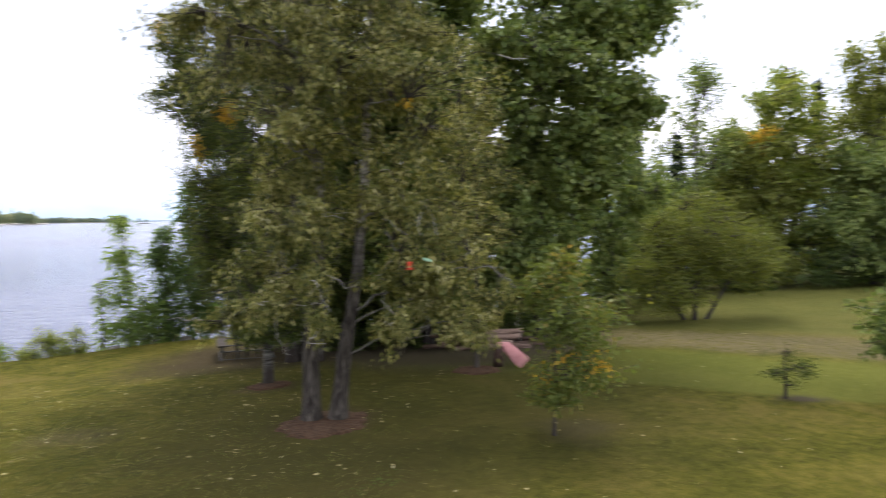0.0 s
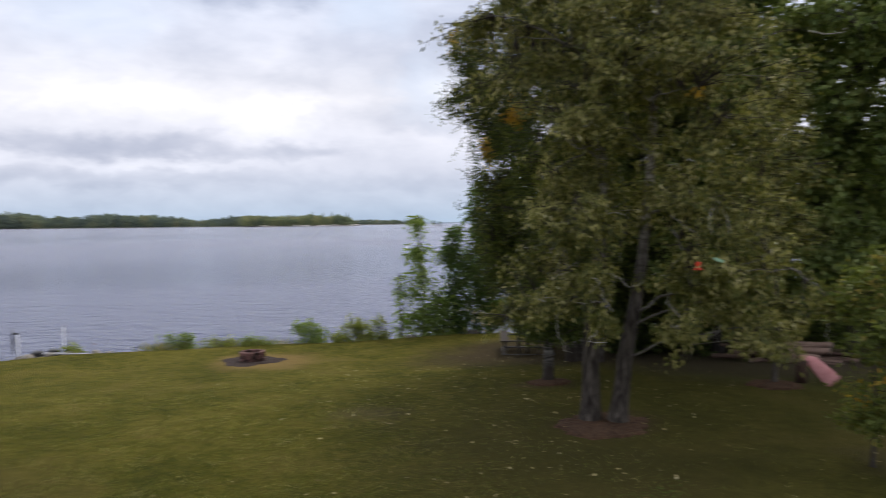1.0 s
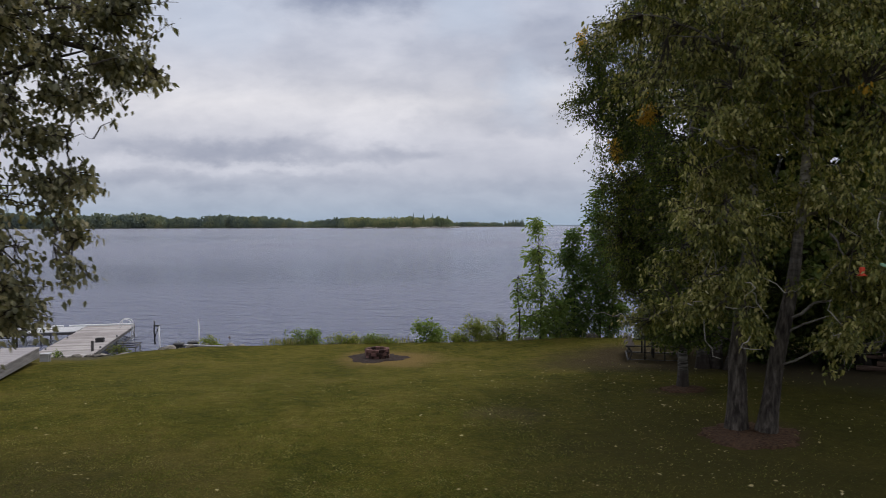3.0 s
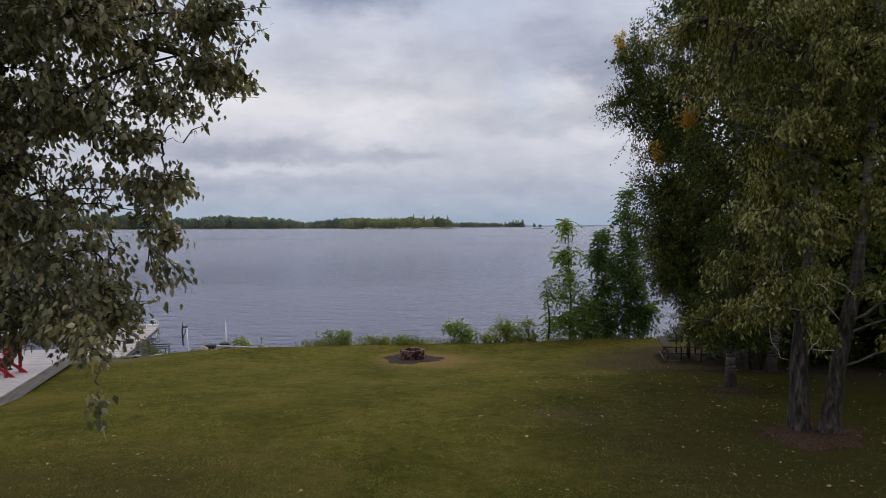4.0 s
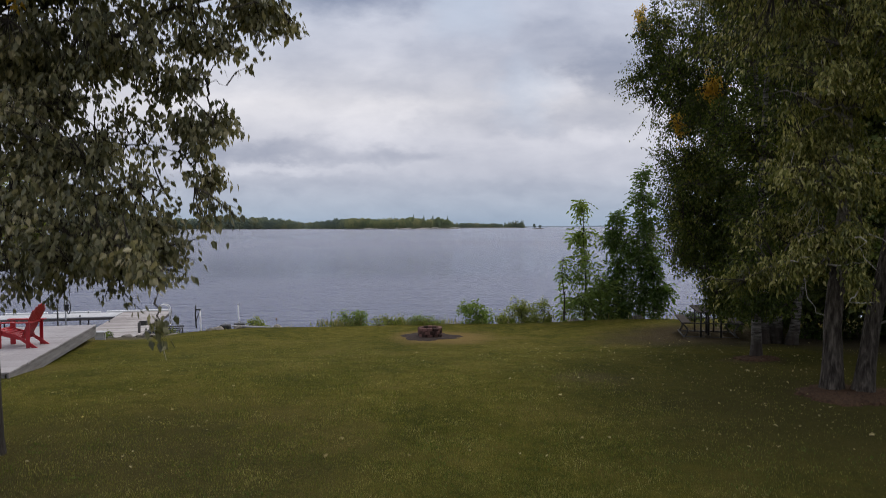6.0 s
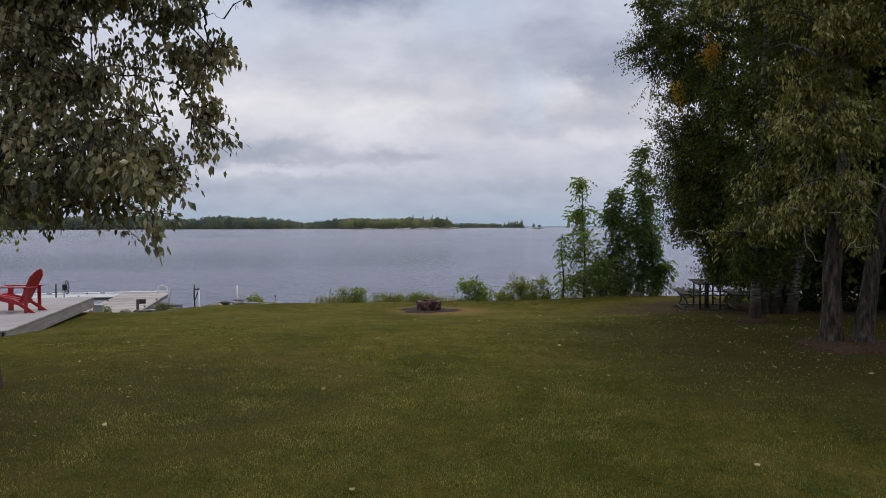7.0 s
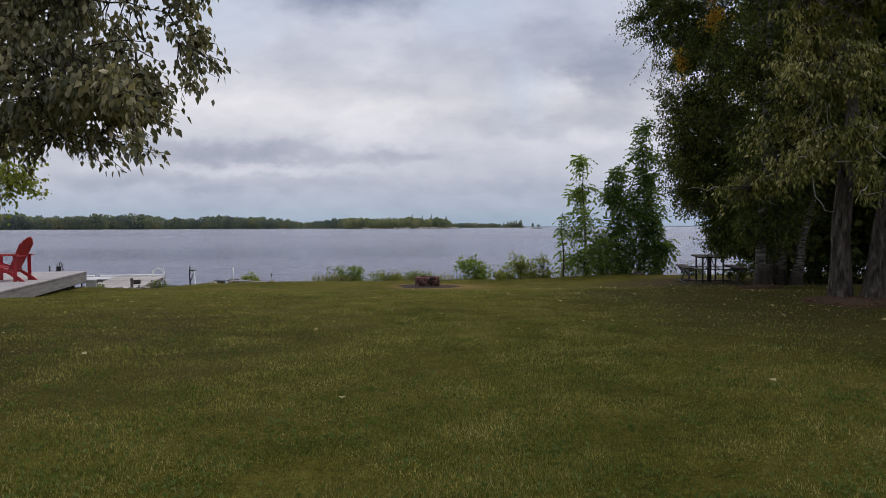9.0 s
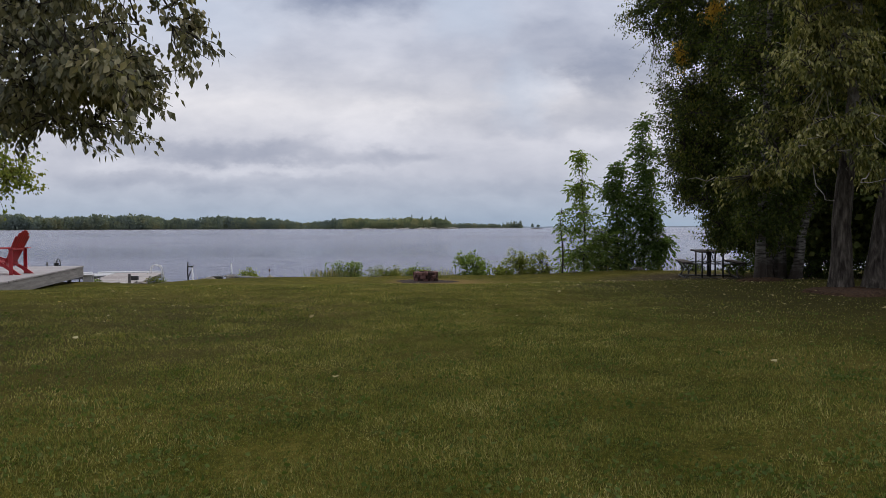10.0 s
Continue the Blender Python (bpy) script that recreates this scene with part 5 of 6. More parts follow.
    bushes = [(1.25, 24.4, 0.55, 1.05, LEAF_ASH, 130, 0.09, "round leafy green bush on the bank"),
        (2.75, 24.4, 0.50, 1.10, LEAF_BANK, 130, 0.075, "green bush on the bank above the water"),
        (3.5, 24.4, 0.42, 1.05, LEAF_LIME, 110, 0.075, "yellowing bush on the bank above the water"),
        (2.1, 24.3, 0.45, 0.55, LEAF_BANK, 80, 0.07, "low green bush on the bank"),
        (-2.75, 24.2, 0.45, 0.72, LEAF_ASH, 90, 0.08, "low leafy bush on the bank"),
        (-1.6, 24.2, 0.55, 0.45, LEAF_BANK, 80, 0.07, "low bush with pale flowers on the bank"),
        (-0.6, 24.2, 0.55, 0.40, LEAF_ASH, 70, 0.07, "low weedy bush behind the fire pit"),
        (-6.0, 24.0, 0.40, 0.42, LEAF_LIME, 75, 0.07, "small lime-green plant on the bank"),
        (-8.85, 23.7, 0.26, 0.66, LEAF_RED, 60, 0.06, "small rusty green shrub beside the dock"),
        (-10.2, 22.6, 0.2, 0.3, LEAF_ASH, 18, 0.06, "small weed beside the dock"),
        (8.2, 23.6, 0.35, 0.4, LEAF_DARK, 40, 0.07, "low dark undergrowth behind the picnic table"),
        (10.0, 22.4, 1.1, 1.9, LEAF_DARK, 260, 0.10, "tall dark undergrowth on the bank behind the birches"),
        (10.6, 22.0, 1.3, 2.2, LEAF_DARK, 300, 0.10, "tall dark undergrowth on the bank behind the birches")] + [(12.6, 21.8, 1.3, 2.2, LEAF_DARK, 300, 0.10, "tall dark undergrowth behind the maples"),
        (14.8, 21.2, 1.4, 2.3, LEAF_DARK, 300, 0.10, "tall dark undergrowth behind the maples"),
        (16.4, 19.0, 1.3, 2.0, LEAF_DARK, 280, 0.10, "tall dark undergrowth beside the maples"),
        (14.2, 17.8, 1.1, 1.5, LEAF_DARK, 220, 0.10, "dark undergrowth behind the wood pile"),
        (10.2, 19.2, 0.9, 0.9, LEAF_DARK, 130, 0.09, "dark undergrowth below the maples"),
        (11.6, 18.9, 1.0, 1.1, LEAF_DARK, 150, 0.09, "dark undergrowth below the maples"),
        (9.2, 20.8, 0.9, 0.9, LEAF_DARK, 120, 0.09, "dark undergrowth below the birches"),
        (34.6, 19.6, 2.2, 2.3, LEAF_DARK, 260, 0.16, "dark undergrowth at the edge of the far woods"), (31.6, 22.4, 2.0, 2.0, LEAF_DARK, 220, 0.16, "dark undergrowth at the edge of the far woods"), (36.5, 16.8, 2.3, 2.6, LEAF_DARK, 280, 0.16, "dark undergrowth at the edge of the far woods")]
    for i, (x, y, r, h, mat, count, size, label) in enumerate(bushes):
        tree("bank_bush", on_ground(x, y, -0.05), [([(0, 0, 0), (0.02, 0, h * 0.4), (0.05, 0, h * 0.8)], 0.015, 0.004), ([(0.05, 0, 0), (r * 0.4, 0.05, h * 0.4), (r * 0.55, 0, h * 0.75)], 0.012, 0.004)],
             [((-0.2 * r, 0, h * 0.55), (r * 0.8, r * 0.7, h * 0.42), 1, 0), ((0.45 * r, 0, h * 0.45), (r * 0.65, r * 0.6, h * 0.35), 0.8, 0), ((0, 0, h * 0.2), (r * 1.1, r * 0.8, h * 0.2), 0.7, 0)],
             count, 12, size, label, 140 + i, [mat], TWIG, 0.3, 0.05, spread=0.06, width=0.6, category="bush", twig_radius=0.004, spray=0.3)


build_trees()


# ---- things on the lawn ----
TURN_SHORE = 13.4   # the deck and the dock stand turned to the shore, degrees


def build_fire_pit():
    x, y, z = on_ground(-0.28, 21.25)
    rng = np.random.default_rng(5)
    soil = thing("charred_soil", pose(x, y, z), "black charred soil round the fire pit", "soil", kind="structure")
    bm = bmesh.new()
    rings = []
    for k, r in enumerate((0.02, 0.4, 0.66, 0.88)):
        ring = []
        for i in range(40):
            a = i * math.tau / 40
            q = r * (1 + (0.12 * math.sin(3 * a + 1) + 0.08 * math.sin(7 * a) + rng.uniform(-0.13, 0.13)) * (k > 1))
            px, py = q * math.cos(a) * 1.05, q * math.sin(a)
            ring.append(bm.verts.new((px, py, float(ground_z(x + px, y + py)) - z + (0.022, 0.022, 0.018, -0.012)[k] + rng.uniform(0, 0.006))))
        rings.append(ring)
    for a, b in zip(rings, rings[1:]):
        for i in range(40):
            bm.faces.new((a[i], b[i], b[(i + 1) % 40], a[(i + 1) % 40]))
    bm.faces.new(list(reversed(rings[0])))
    bmesh.ops.recalc_face_normals(bm, faces=bm.faces)
    part("soil_disc", bm, ASH_SOIL, soil, smooth=True)
    pit = thing("fire_pit", pose(x, y, z + 0.01) @ Matrix.Scale(0.94, 4), "round fire pit of red-brown stone blocks on charred soil", "fire pit")
    block = box((0.158, 0.10, 0.096), bevel=0.012)
    me = bpy.data.meshes.new("block")
    block.to_mesh(me)
    block.free()
    me.materials.append(BLOCK)
    for course in range(3):
        for i in range(12):
            a = (i + 0.5 * (course % 2)) * math.tau / 12 + rng.uniform(-0.03, 0.03)
            ob = part_mesh("block", me, pit)
            r = 0.315 + rng.uniform(-0.014, 0.014)
            ob.matrix_basis = pose(r * math.cos(a), r * math.sin(a), 0.05 + 0.098 * course, rng.uniform(-2, 2), rng.uniform(-3, 3), math.degrees(a) + 90 + rng.uniform(-4, 4))
    for i in range(4):
        a = rng.uniform(0, 6.28)
        rod_part("charred_stick", [(-0.2 * math.cos(a), -0.2 * math.sin(a), 0.05 + 0.03 * i), (0.21 * math.cos(a), 0.21 * math.sin(a), 0.10 + 0.04 * i)], 0.022, METAL_DARK, pit, 6, "black charred stick")


def build_deck():
    near, far = Vector((-7.97, 13.6)), Vector((-9.43, 20.2))
    length, width, top = (far - near).length, 6.0, 0.012
    turn = math.degrees(math.atan2(-(far - near).x, (far - near).y))
    deck = thing("wooden_deck", pose(near.x, near.y, 0, 0, 0, turn), "low weathered grey wooden deck at the lawn's edge", "deck")
    count = int(length / 0.142)
    step = length / count
    bm = box((width, step - 0.006, 0.035), bevel=0.004)
    me = bpy.data.meshes.new("plank")
    bm.to_mesh(me)
    bm.free()
    me.materials.append(WOOD_DECK)
    rng = np.random.default_rng(8)
    for i in range(count):
        ob = part_mesh("plank", me, deck)
        ob.matrix_basis = pose(-width / 2 + rng.uniform(-0.006, 0.012), step * (i + 0.5), top - 0.0175 + rng.uniform(-0.0015, 0.0015))
    part("side_board", box((0.038, length, 0.25), pose(-0.03, length / 2, top - 0.035 - 0.127), 0.004), WOOD_SKIRT, deck, "darker grey side board")
    part("end_board", box((width - 0.1, 0.038, 0.16), pose(-width / 2 - 0.03, 0.02, top - 0.035 - 0.082), 0.004), WOOD_SKIRT, deck)
    part("end_board", box((width - 0.1, 0.038, 0.25), pose(-width / 2 - 0.03, length - 0.02, top - 0.035 - 0.127), 0.004), WOOD_SKIRT, deck)
    for x in (-0.3, -2.0, -4.0, -5.8):
        for y in (0.15, length / 2, length - 0.25):
            part("post", box((0.09, 0.09, 0.55), pose(x, y, top - 0.32), 0.004), WOOD_FASCIA, deck)
    # low step at the lake end
    m = pose(near.x, near.y, 0, 0, 0, turn)
    stair = thing("deck_step", m @ pose(-0.35, length + 0.55, 0), "small pale wooden step beside the deck", "step")
    part("tread", box((0.26, 0.28, 0.035), pose(0.33, 0, -0.27), 0.004), WOOD_HEAD, stair)
    part("riser", box((0.23, 0.03, 0.26), pose(0.33, 0.10, -0.42), 0.004), WOOD_HEAD, stair)
    part("riser", box((0.23, 0.03, 0.26), pose(0.33, -0.10, -0.42), 0.004), WOOD_HEAD, stair)
    return top


def build_chair(m):
    """A wooden lounge chair with a fan back, arms and slatted sloping seat; it faces +y."""
    chair = thing("garden_chair", m, "red painted wooden lounge chair standing on the deck", "chair")
    for s in (-1, 1):
        # long sloping side rail that is also the back leg
        bm = bmesh.new()
        outline = [(-0.46, 0.0), (-0.34, 0.0), (-0.10, 0.17), (0.30, 0.27), (0.40, 0.30), (0.40, 0.40), (0.30, 0.38), (-0.05, 0.27), (-0.30, 0.12)]
        a = [bm.verts.new((s * 0.27 - 0.0125, y, z)) for y, z in outline]
        b = [bm.verts.new((s * 0.27 + 0.0125, y, z)) for y, z in outline]
        bm.faces.new(a), bm.faces.new(list(reversed(b)))
        for i in range(len(a)):
            j = (i + 1) % len(a)
            bm.faces.new((a[i], b[i], b[j], a[j]))
        bmesh.ops.recalc_face_normals(bm, faces=bm.faces)
        part("side_rail", bm, PAINT_RED, chair)
        part("front_leg", box((0.024, 0.115, 0.53), pose(s * 0.30, 0.34, 0.265), 0.004), PAINT_RED, chair)
        part("rear_post", box((0.024, 0.075, 0.54), pose(s * 0.30, -0.27, 0.27), 0.004), PAINT_RED, chair)
        part("armrest", box((0.13, 0.80, 0.024), pose(s * 0.325, 0.05, 0.555), 0.008), PAINT_RED, chair)
    for i in range(7):
        y = 0.38 - i * 0.083
        part("seat_slat", box((0.58, 0.072, 0.02), pose(0, y, 0.385 - 0.035 * i * 0.9, 14, 0, 0), 0.004), PAINT_RED, chair)
    for i in range(7):
        x = (i - 3) * 0.078
        length = 0.79 - 0.017 * (i - 3) ** 2 * 0.9
        part("back_slat", box((0.068, 0.018, length), pose(0, -0.10, 0.22, 25, 0, 0) @ pose(x, 0, length / 2, 0, (i - 3) * 1.7, 0), 0.006), PAINT_RED, chair)
    part("back_rail", box((0.62, 0.05, 0.03), pose(0, -0.25, 0.53), 0.004), PAINT_RED, chair)
    part("back_rail", box((0.52, 0.03, 0.05), pose(0, -0.13, 0.24), 0.004), PAINT_RED, chair)
    return chair


def build_picnic_table(m):
    table = thing("picnic_table", m, "dark wooden picnic table on bent metal tube legs under the birches", "picnic table")
    for i in range(5):
        part("table_plank", box((0.142, 1.83, 0.038), pose((i - 2) * 0.15, 0, 0.72), 0.005), WOOD_TABLE, table)
    for s in (-1, 1):
        bench = part("bench", box((0.245, 1.83, 0.038), pose(s * 0.66, 0, 0.435), 0.005), WOOD_TABLE, table)
        for y in (-0.62, 0.62):
            # one bent tube carries each end of the bench
            rod_part("bench_leg", smooth_path([(s * 0.74, y, 0.415), (s * 0.70, y, 0.36), (s * 0.60, y, 0.22), (s * 0.64, y, 0.08), (s * 0.70, y, 0.02)], 12), 0.024, METAL_TABLE, table)
            rod_part("table_leg", [(s * 0.26, y, 0.70), (s * 0.26, y, 0.02)], 0.024, METAL_DARK, table)
        rod_part("runner", [(s * 0.70, -0.75, 0.02), (s * 0.70, 0.75, 0.02)], 0.021, METAL_TABLE, table)
    for y in (-0.62, 0.62):
        rod_part("cross_tube", [(-0.70, y, 0.02), (0.70, y, 0.02)], 0.021, METAL_TABLE, table)
        rod_part("cross_tube", [(-0.66, y, 0.40), (0.66, y, 0.40)], 0.016, METAL_TABLE, table)
        rod_part("centre_leg", [(0, y * 0.3, 0.70), (0, y * 0.3, 0.02)], 0.03, METAL_DARK, table)
        for s in (-1, 1):
            rod_part("brace", smooth_path([(s * 0.02, y * 0.4, 0.69), (s * 0.06, y * 0.6, 0.5), (s * 0.18, y * 0.9, 0.4)], 6), 0.012, METAL_TABLE, table)
    return table


def build_sled():
    """A shallow tapered plastic sled lying tilted, its hollow side down."""
    sled = thing("plastic_sled", pose(11.69, 13.5, float(ground_z(11.69, 13.5))), "faded pink plastic sled propped up beside the logs", "sled")
    top_a, top_b, low_b, low_a = (Vector(p) for p in ((-0.19, 0.41, 0.53), (0.06, 0.25, 0.51), (0.12, -0.37, 0.25), (-0.01, -0.21, 0.02)))
    down = (low_a - top_a).cross(top_b - top_a).normalized()
    if down.z > 0:
        down = -down
    bm = bmesh.new()
    rows = []
    for i in range(9):
        u = i / 8
        a, b = top_a.lerp(low_a, u), top_b.lerp(low_b, u)
        rim = 0.05 if 0 < i < 8 else 0.09
        row = [a + (a - b) * 0.05 + down * rim]
        row += [a.lerp(b, k / 6) - down * 0.02 * math.sin(math.pi * k / 6) for k in range(7)]
        row += [b + (b - a) * 0.05 + down * rim]
        rows.append([bm.verts.new(v) for v in row])
    for a, b in zip(rows, rows[1:]):
        for k in range(8):
            bm.faces.new((a[k], a[k + 1], b[k + 1], b[k]))
    lip = [bm.verts.new(v.co + (low_a - top_a).normalized() * 0.02 + down * 0.07) for v in rows[-1]]
    for k in range(8):
        bm.faces.new((rows[-1][k], rows[-1][k + 1], lip[k + 1], lip[k]))
    bmesh.ops.recalc_face_normals(bm, faces=bm.faces)
    bmesh.ops.solidify(bm, geom=bm.faces, thickness=0.008)
    part("shell", bm, HULL_PINK, sled)
    rod_part("pull_rope", smooth_path([(-0.07, 0.33, 0.52), (-0.25, 0.45, 0.2), (-0.3, 0.4, 0.01), (-0.42, 0.3, 0.008)], 10), 0.006, METAL_DARK, sled, 5)
    prop = thing("split_log", pose(11.45, 13.8, float(ground_z(11.45, 13.8)) + 0.0), "short dark log standing under the sled", "log")
    rod_part("stem", [(0, 0, 0.0), (0.0, 0.0, 0.24), (0.01, 0, 0.46)], 0.11, WOOD_LOG, prop, 12)


def build_logs():
    """A loose heap of cut poles and split wood, no two alike."""
    rng = np.random.default_rng(14)
    a, b = Vector((11.7, 17.2)), Vector((14.5, 15.75))
    mid, along = (a + b) / 2, (b - a).normalized()
    turn = math.degrees(math.atan2(along.y, along.x))
    for row, count in enumerate((7, 6, 4, 3)):
        for i in range(count):
            r = rng.uniform(0.035, 0.085)
            length = rng.uniform(0.9, 2.3)
            across = (i - (count - 1) / 2) * 0.15 + rng.uniform(-0.03, 0.03)
            m = pose(mid.x, mid.y, 0, 0, 0, turn + rng.uniform(-16, 16)) @ pose(rng.uniform(-0.8, 0.8), across, 0)
            z0 = float(ground_z(m.translation.x, m.translation.y))
            log = thing("log", pose(0, 0, z0 + 0.05 + 0.12 * row) @ m @ pose(0, 0, 0, 0, rng.uniform(-3.5, 3.5), 0), "weathered red-brown log in a loose pile", "log", "logs of the wood pile")
            p = smooth_path([(-length / 2, 0, 0), (0, rng.uniform(-0.05, 0.05), rng.uniform(-0.02, 0.03)), (length / 2, 0, 0)], 8)
            rod_part("stem", p, r, WOOD_LOG, log, 9)
            for s in (-1, 1):
                rod_part("cut_end", [(s * length / 2, 0, 0), (s * (length / 2 + 0.006), 0, 0)], r * 0.93, CUT_WOOD, log, 9, "pale cut end")


def build_feeder():
    feeder = thing("bird_feeder", pose(7.33, 10.28, 2.57) @ Matrix.Scale(0.75, 4), "small red plastic bird feeder hanging in the poplar", "bird feeder")
    prof = [(0.0, 0.0), (0.045, 0.0), (0.065, 0.02), (0.065, 0.035), (0.04, 0.05), (0.045, 0.06), (0.05, 0.15), (0.03, 0.17), (0.0, 0.175)]
    bm = bmesh.new()
    rings = [[bm.verts.new((r * math.cos(k * math.tau / 12), r * math.sin(k * math.tau / 12), z)) for k in range(12)] for r, z in prof[1:-1]]
    for a, b in zip(rings, rings[1:]):
        for k in range(12):
            bm.faces.new((a[k], a[(k + 1) % 12], b[(k + 1) % 12], b[k]))
    bm.faces.new(list(reversed(rings[0])))
    bm.faces.new(rings[-1])
    part("bottle", bm, PLASTIC_RED, feeder, smooth=True)
    rod_part("perch_ring", [(0.085 * math.cos(a), 0.085 * math.sin(a), 0.012) for a in np.linspace(0, math.tau, 17)], 0.008, PLASTIC_RED, feeder, 6)
    rod_part("hanger", [(0, 0, 0.17), (0.01, 0, 0.45), (0.0, 0.1, 1.0), (-0.05, 0.3, 1.7)], 0.003, METAL_DARK, feeder, 5)
    ornament = thing("hanging_ornament", pose(7.58, 10.15, 2.72), "pale green ornament hanging on a twig", "ornament")
    part("disc", box((0.16, 0.02, 0.045), pose(0, 0, 0, 0, 18, 0), 0.008), PLASTIC_GREEN, ornament)
    rod_part("string", [(0, 0, 0.02), (0.02, 0.05, 0.5), (0.0, 0.2, 1.3)], 0.002, METAL_DARK, ornament, 4)


def build_mulch():
    rng = np.random.default_rng(3)
    for x, y, r, label in ((6.32, 11.45, 0.72, "ring of red-brown mulch at the poplar's foot"), (10.75, 13.65, 0.5, "dark mulch mound at the young poplar's foot"), (6.5, 15.05, 0.42, "small ring of red-brown mulch at the birch's foot")):
        z = float(ground_z(x, y))
        bed = thing("mulch_bed", pose(x, y, z), label, "mulch", kind="structure")
        bm = bmesh.new()
        rings = []
        for k, q in enumerate((0.04, 0.35, 0.7, 0.9, 1.02)):
            ring = []
            for i in range(80):
                a = i * math.tau / 80
                d = q * r * (1 + (0.09 * math.sin(2 * a + x) + 0.06 * math.sin(5 * a) + 0.05 * math.sin(11 * a + y) + 0.04 * math.sin(23 * a) + rng.uniform(-0.03, 0.03)) * (k > 1))
                px, py = d * math.cos(a) * 1.1, d * math.sin(a)
                ring.append(bm.verts.new((px, py, float(ground_z(x + px, y + py)) - z + (0.075, 0.07, 0.055, 0.032, -0.03)[k] + rng.uniform(-0.006, 0.008))))
            rings.append(ring)
        for a, b in zip(rings, rings[1:]):
            for i in range(80):
                bm.faces.new((a[i], b[i], b[(i + 1) % 80], a[(i + 1) % 80]))
        bm.faces.new(list(reversed(rings[0])))
        bmesh.ops.recalc_face_normals(bm, faces=bm.faces)
        part("mulch", bm, MULCH, bed)


# ---- the dock and the shore ----
def build_dock():
    turn, z = 12.2, -0.80
    dock = thing("dock", pose(-9.55, 23.3, z, 0, 0, turn), "pale wooden dock with a cross platform on metal legs", "dock")
    rng = np.random.default_rng(9)

    def boards(x0, x1, y0, y1, wood):
        n = int((y1 - y0) / 0.145)
        bm = box((x1 - x0, (y1 - y0) / n - 0.013, 0.035), bevel=0.004)
        me = bpy.data.meshes.new("plank")
        bm.to_mesh(me)
        bm.free()
        me.materials.append(wood)
        for i in range(n):
            ob = part_mesh("plank", me, dock)
            ob.matrix_basis = pose((x0 + x1) / 2 + rng.uniform(-0.008, 0.008), y0 + (y1 - y0) * (i + 0.5) / n, -0.0175 + rng.uniform(-0.002, 0.002))

    boards(-1.85, 0.0, -0.35, 7.6, WOOD_DOCK)
    boards(-6.4, -1.9, 6.1, 7.55, WOOD_HEAD)
    for x0, x1, y0, y1 in ((-1.85, -1.80, -0.3, 6.1), (-0.05, 0.0, -0.3, 7.55), (-6.4, 0.0, 7.55, 7.6), (-6.35, -1.85, 6.10, 6.15), (-6.4, -6.35, 6.1, 7.55)):
        part("edge_beam", box((x1 - x0, y1 - y0, 0.10), pose((x0 + x1) / 2, (y0 + y1) / 2, -0.087), 0.004), WOOD_BEAM, dock)
    for x0, x1 in ((-2.6, -0.02), (-4.6, -2.7), (-6.4, -4.7)):
        part("bumper", box((x1 - x0 - 0.1, 0.10, 0.12), pose((x0 + x1) / 2, 7.66, 0.0), 0.02), PLASTIC_WHITE, dock, "white dock bumper")
    for x, y in ((-0.03, 1.6), (-1.72, 1.6), (-0.03, 4.2), (-1.72, 4.2), (-0.03, 7.5), (-3.2, 7.5), (-6.3, 7.5), (-6.3, 6.2), (-3.2, 6.2)):
        rod_part("leg", [(x, y, -2.6), (x, y, 0.06)], 0.03, METAL_TABLE, dock)
    for y in (1.6, 4.2, 7.45):
        rod_part("cross_brace", [(-0.03, y, -0.15), (-1.72, y, -0.55)], 0.02, METAL_TABLE, dock, 6)
        rod_part("cross_brace", [(-0.03, y, -0.55), (-1.72, y, -0.15)], 0.02, METAL_TABLE, dock, 6)
    for y0, y1 in ((1.6, 4.2), (4.2, 7.45)):
        rod_part("side_brace", [(-0.03, y0, -0.48), (-0.03, y1, -0.40)], 0.022, METAL_TABLE, dock, 6)
    # swim ladder with two hooped rails at the outer corner
    ladder = thing("dock_ladder", pose(-9.55, 23.3, z, 0, 0, turn) @ pose(-0.06, 6.8, 0, 0, 0, -90) @ Matrix.Scale(0.78, 4), "white metal swim ladder with hooped handrails", "ladder")
    for s in (-0.24, 0.24):
        rod_part("handrail", smooth_path([(s, -0.42, 0.0), (s, -0.40, 0.30), (s, -0.24, 0.44), (s, 0.05, 0.36), (s, 0.13, 0.05), (s, 0.13, -0.9)], 18), 0.022, METAL_WHITE, ladder)
    for i in range(4):
        rod_part("rung", [(-0.24, 0.13, -0.15 - 0.24 * i), (0.24, 0.13, -0.15 - 0.24 * i)], 0.016, METAL_WHITE, ladder)
    crate = thing("crate", pose(-9.55, 23.3, z, 0, 0, turn) @ pose(-0.35, 3.0, 0) @ Matrix.Scale(0.7, 4), "dark plastic crate standing on the dock", "crate")
    for dx, dy, sx, sy in ((0, -0.14, 0.36, 0.02), (0, 0.14, 0.36, 0.02), (-0.18, 0, 0.02, 0.3), (0.18, 0, 0.02, 0.3)):
        part("side", box((sx, sy, 0.2), pose(dx, dy, 0.105), 0.004), METAL_DARK, crate)
    part("bottom", box((0.35, 0.27, 0.02), pose(0, 0, 0.015), 0.003), METAL_DARK, crate)
    stake = thing("dock_post", pose(-9.55, 23.3, z, 0, 0, turn) @ pose(-0.14, 1.0, 0), "short weathered wooden post on the dock", "post")
    part("shaft", box((0.08, 0.08, 0.34), pose(0, 0, 0.17), 0.006), WOOD_BEAM, stake)


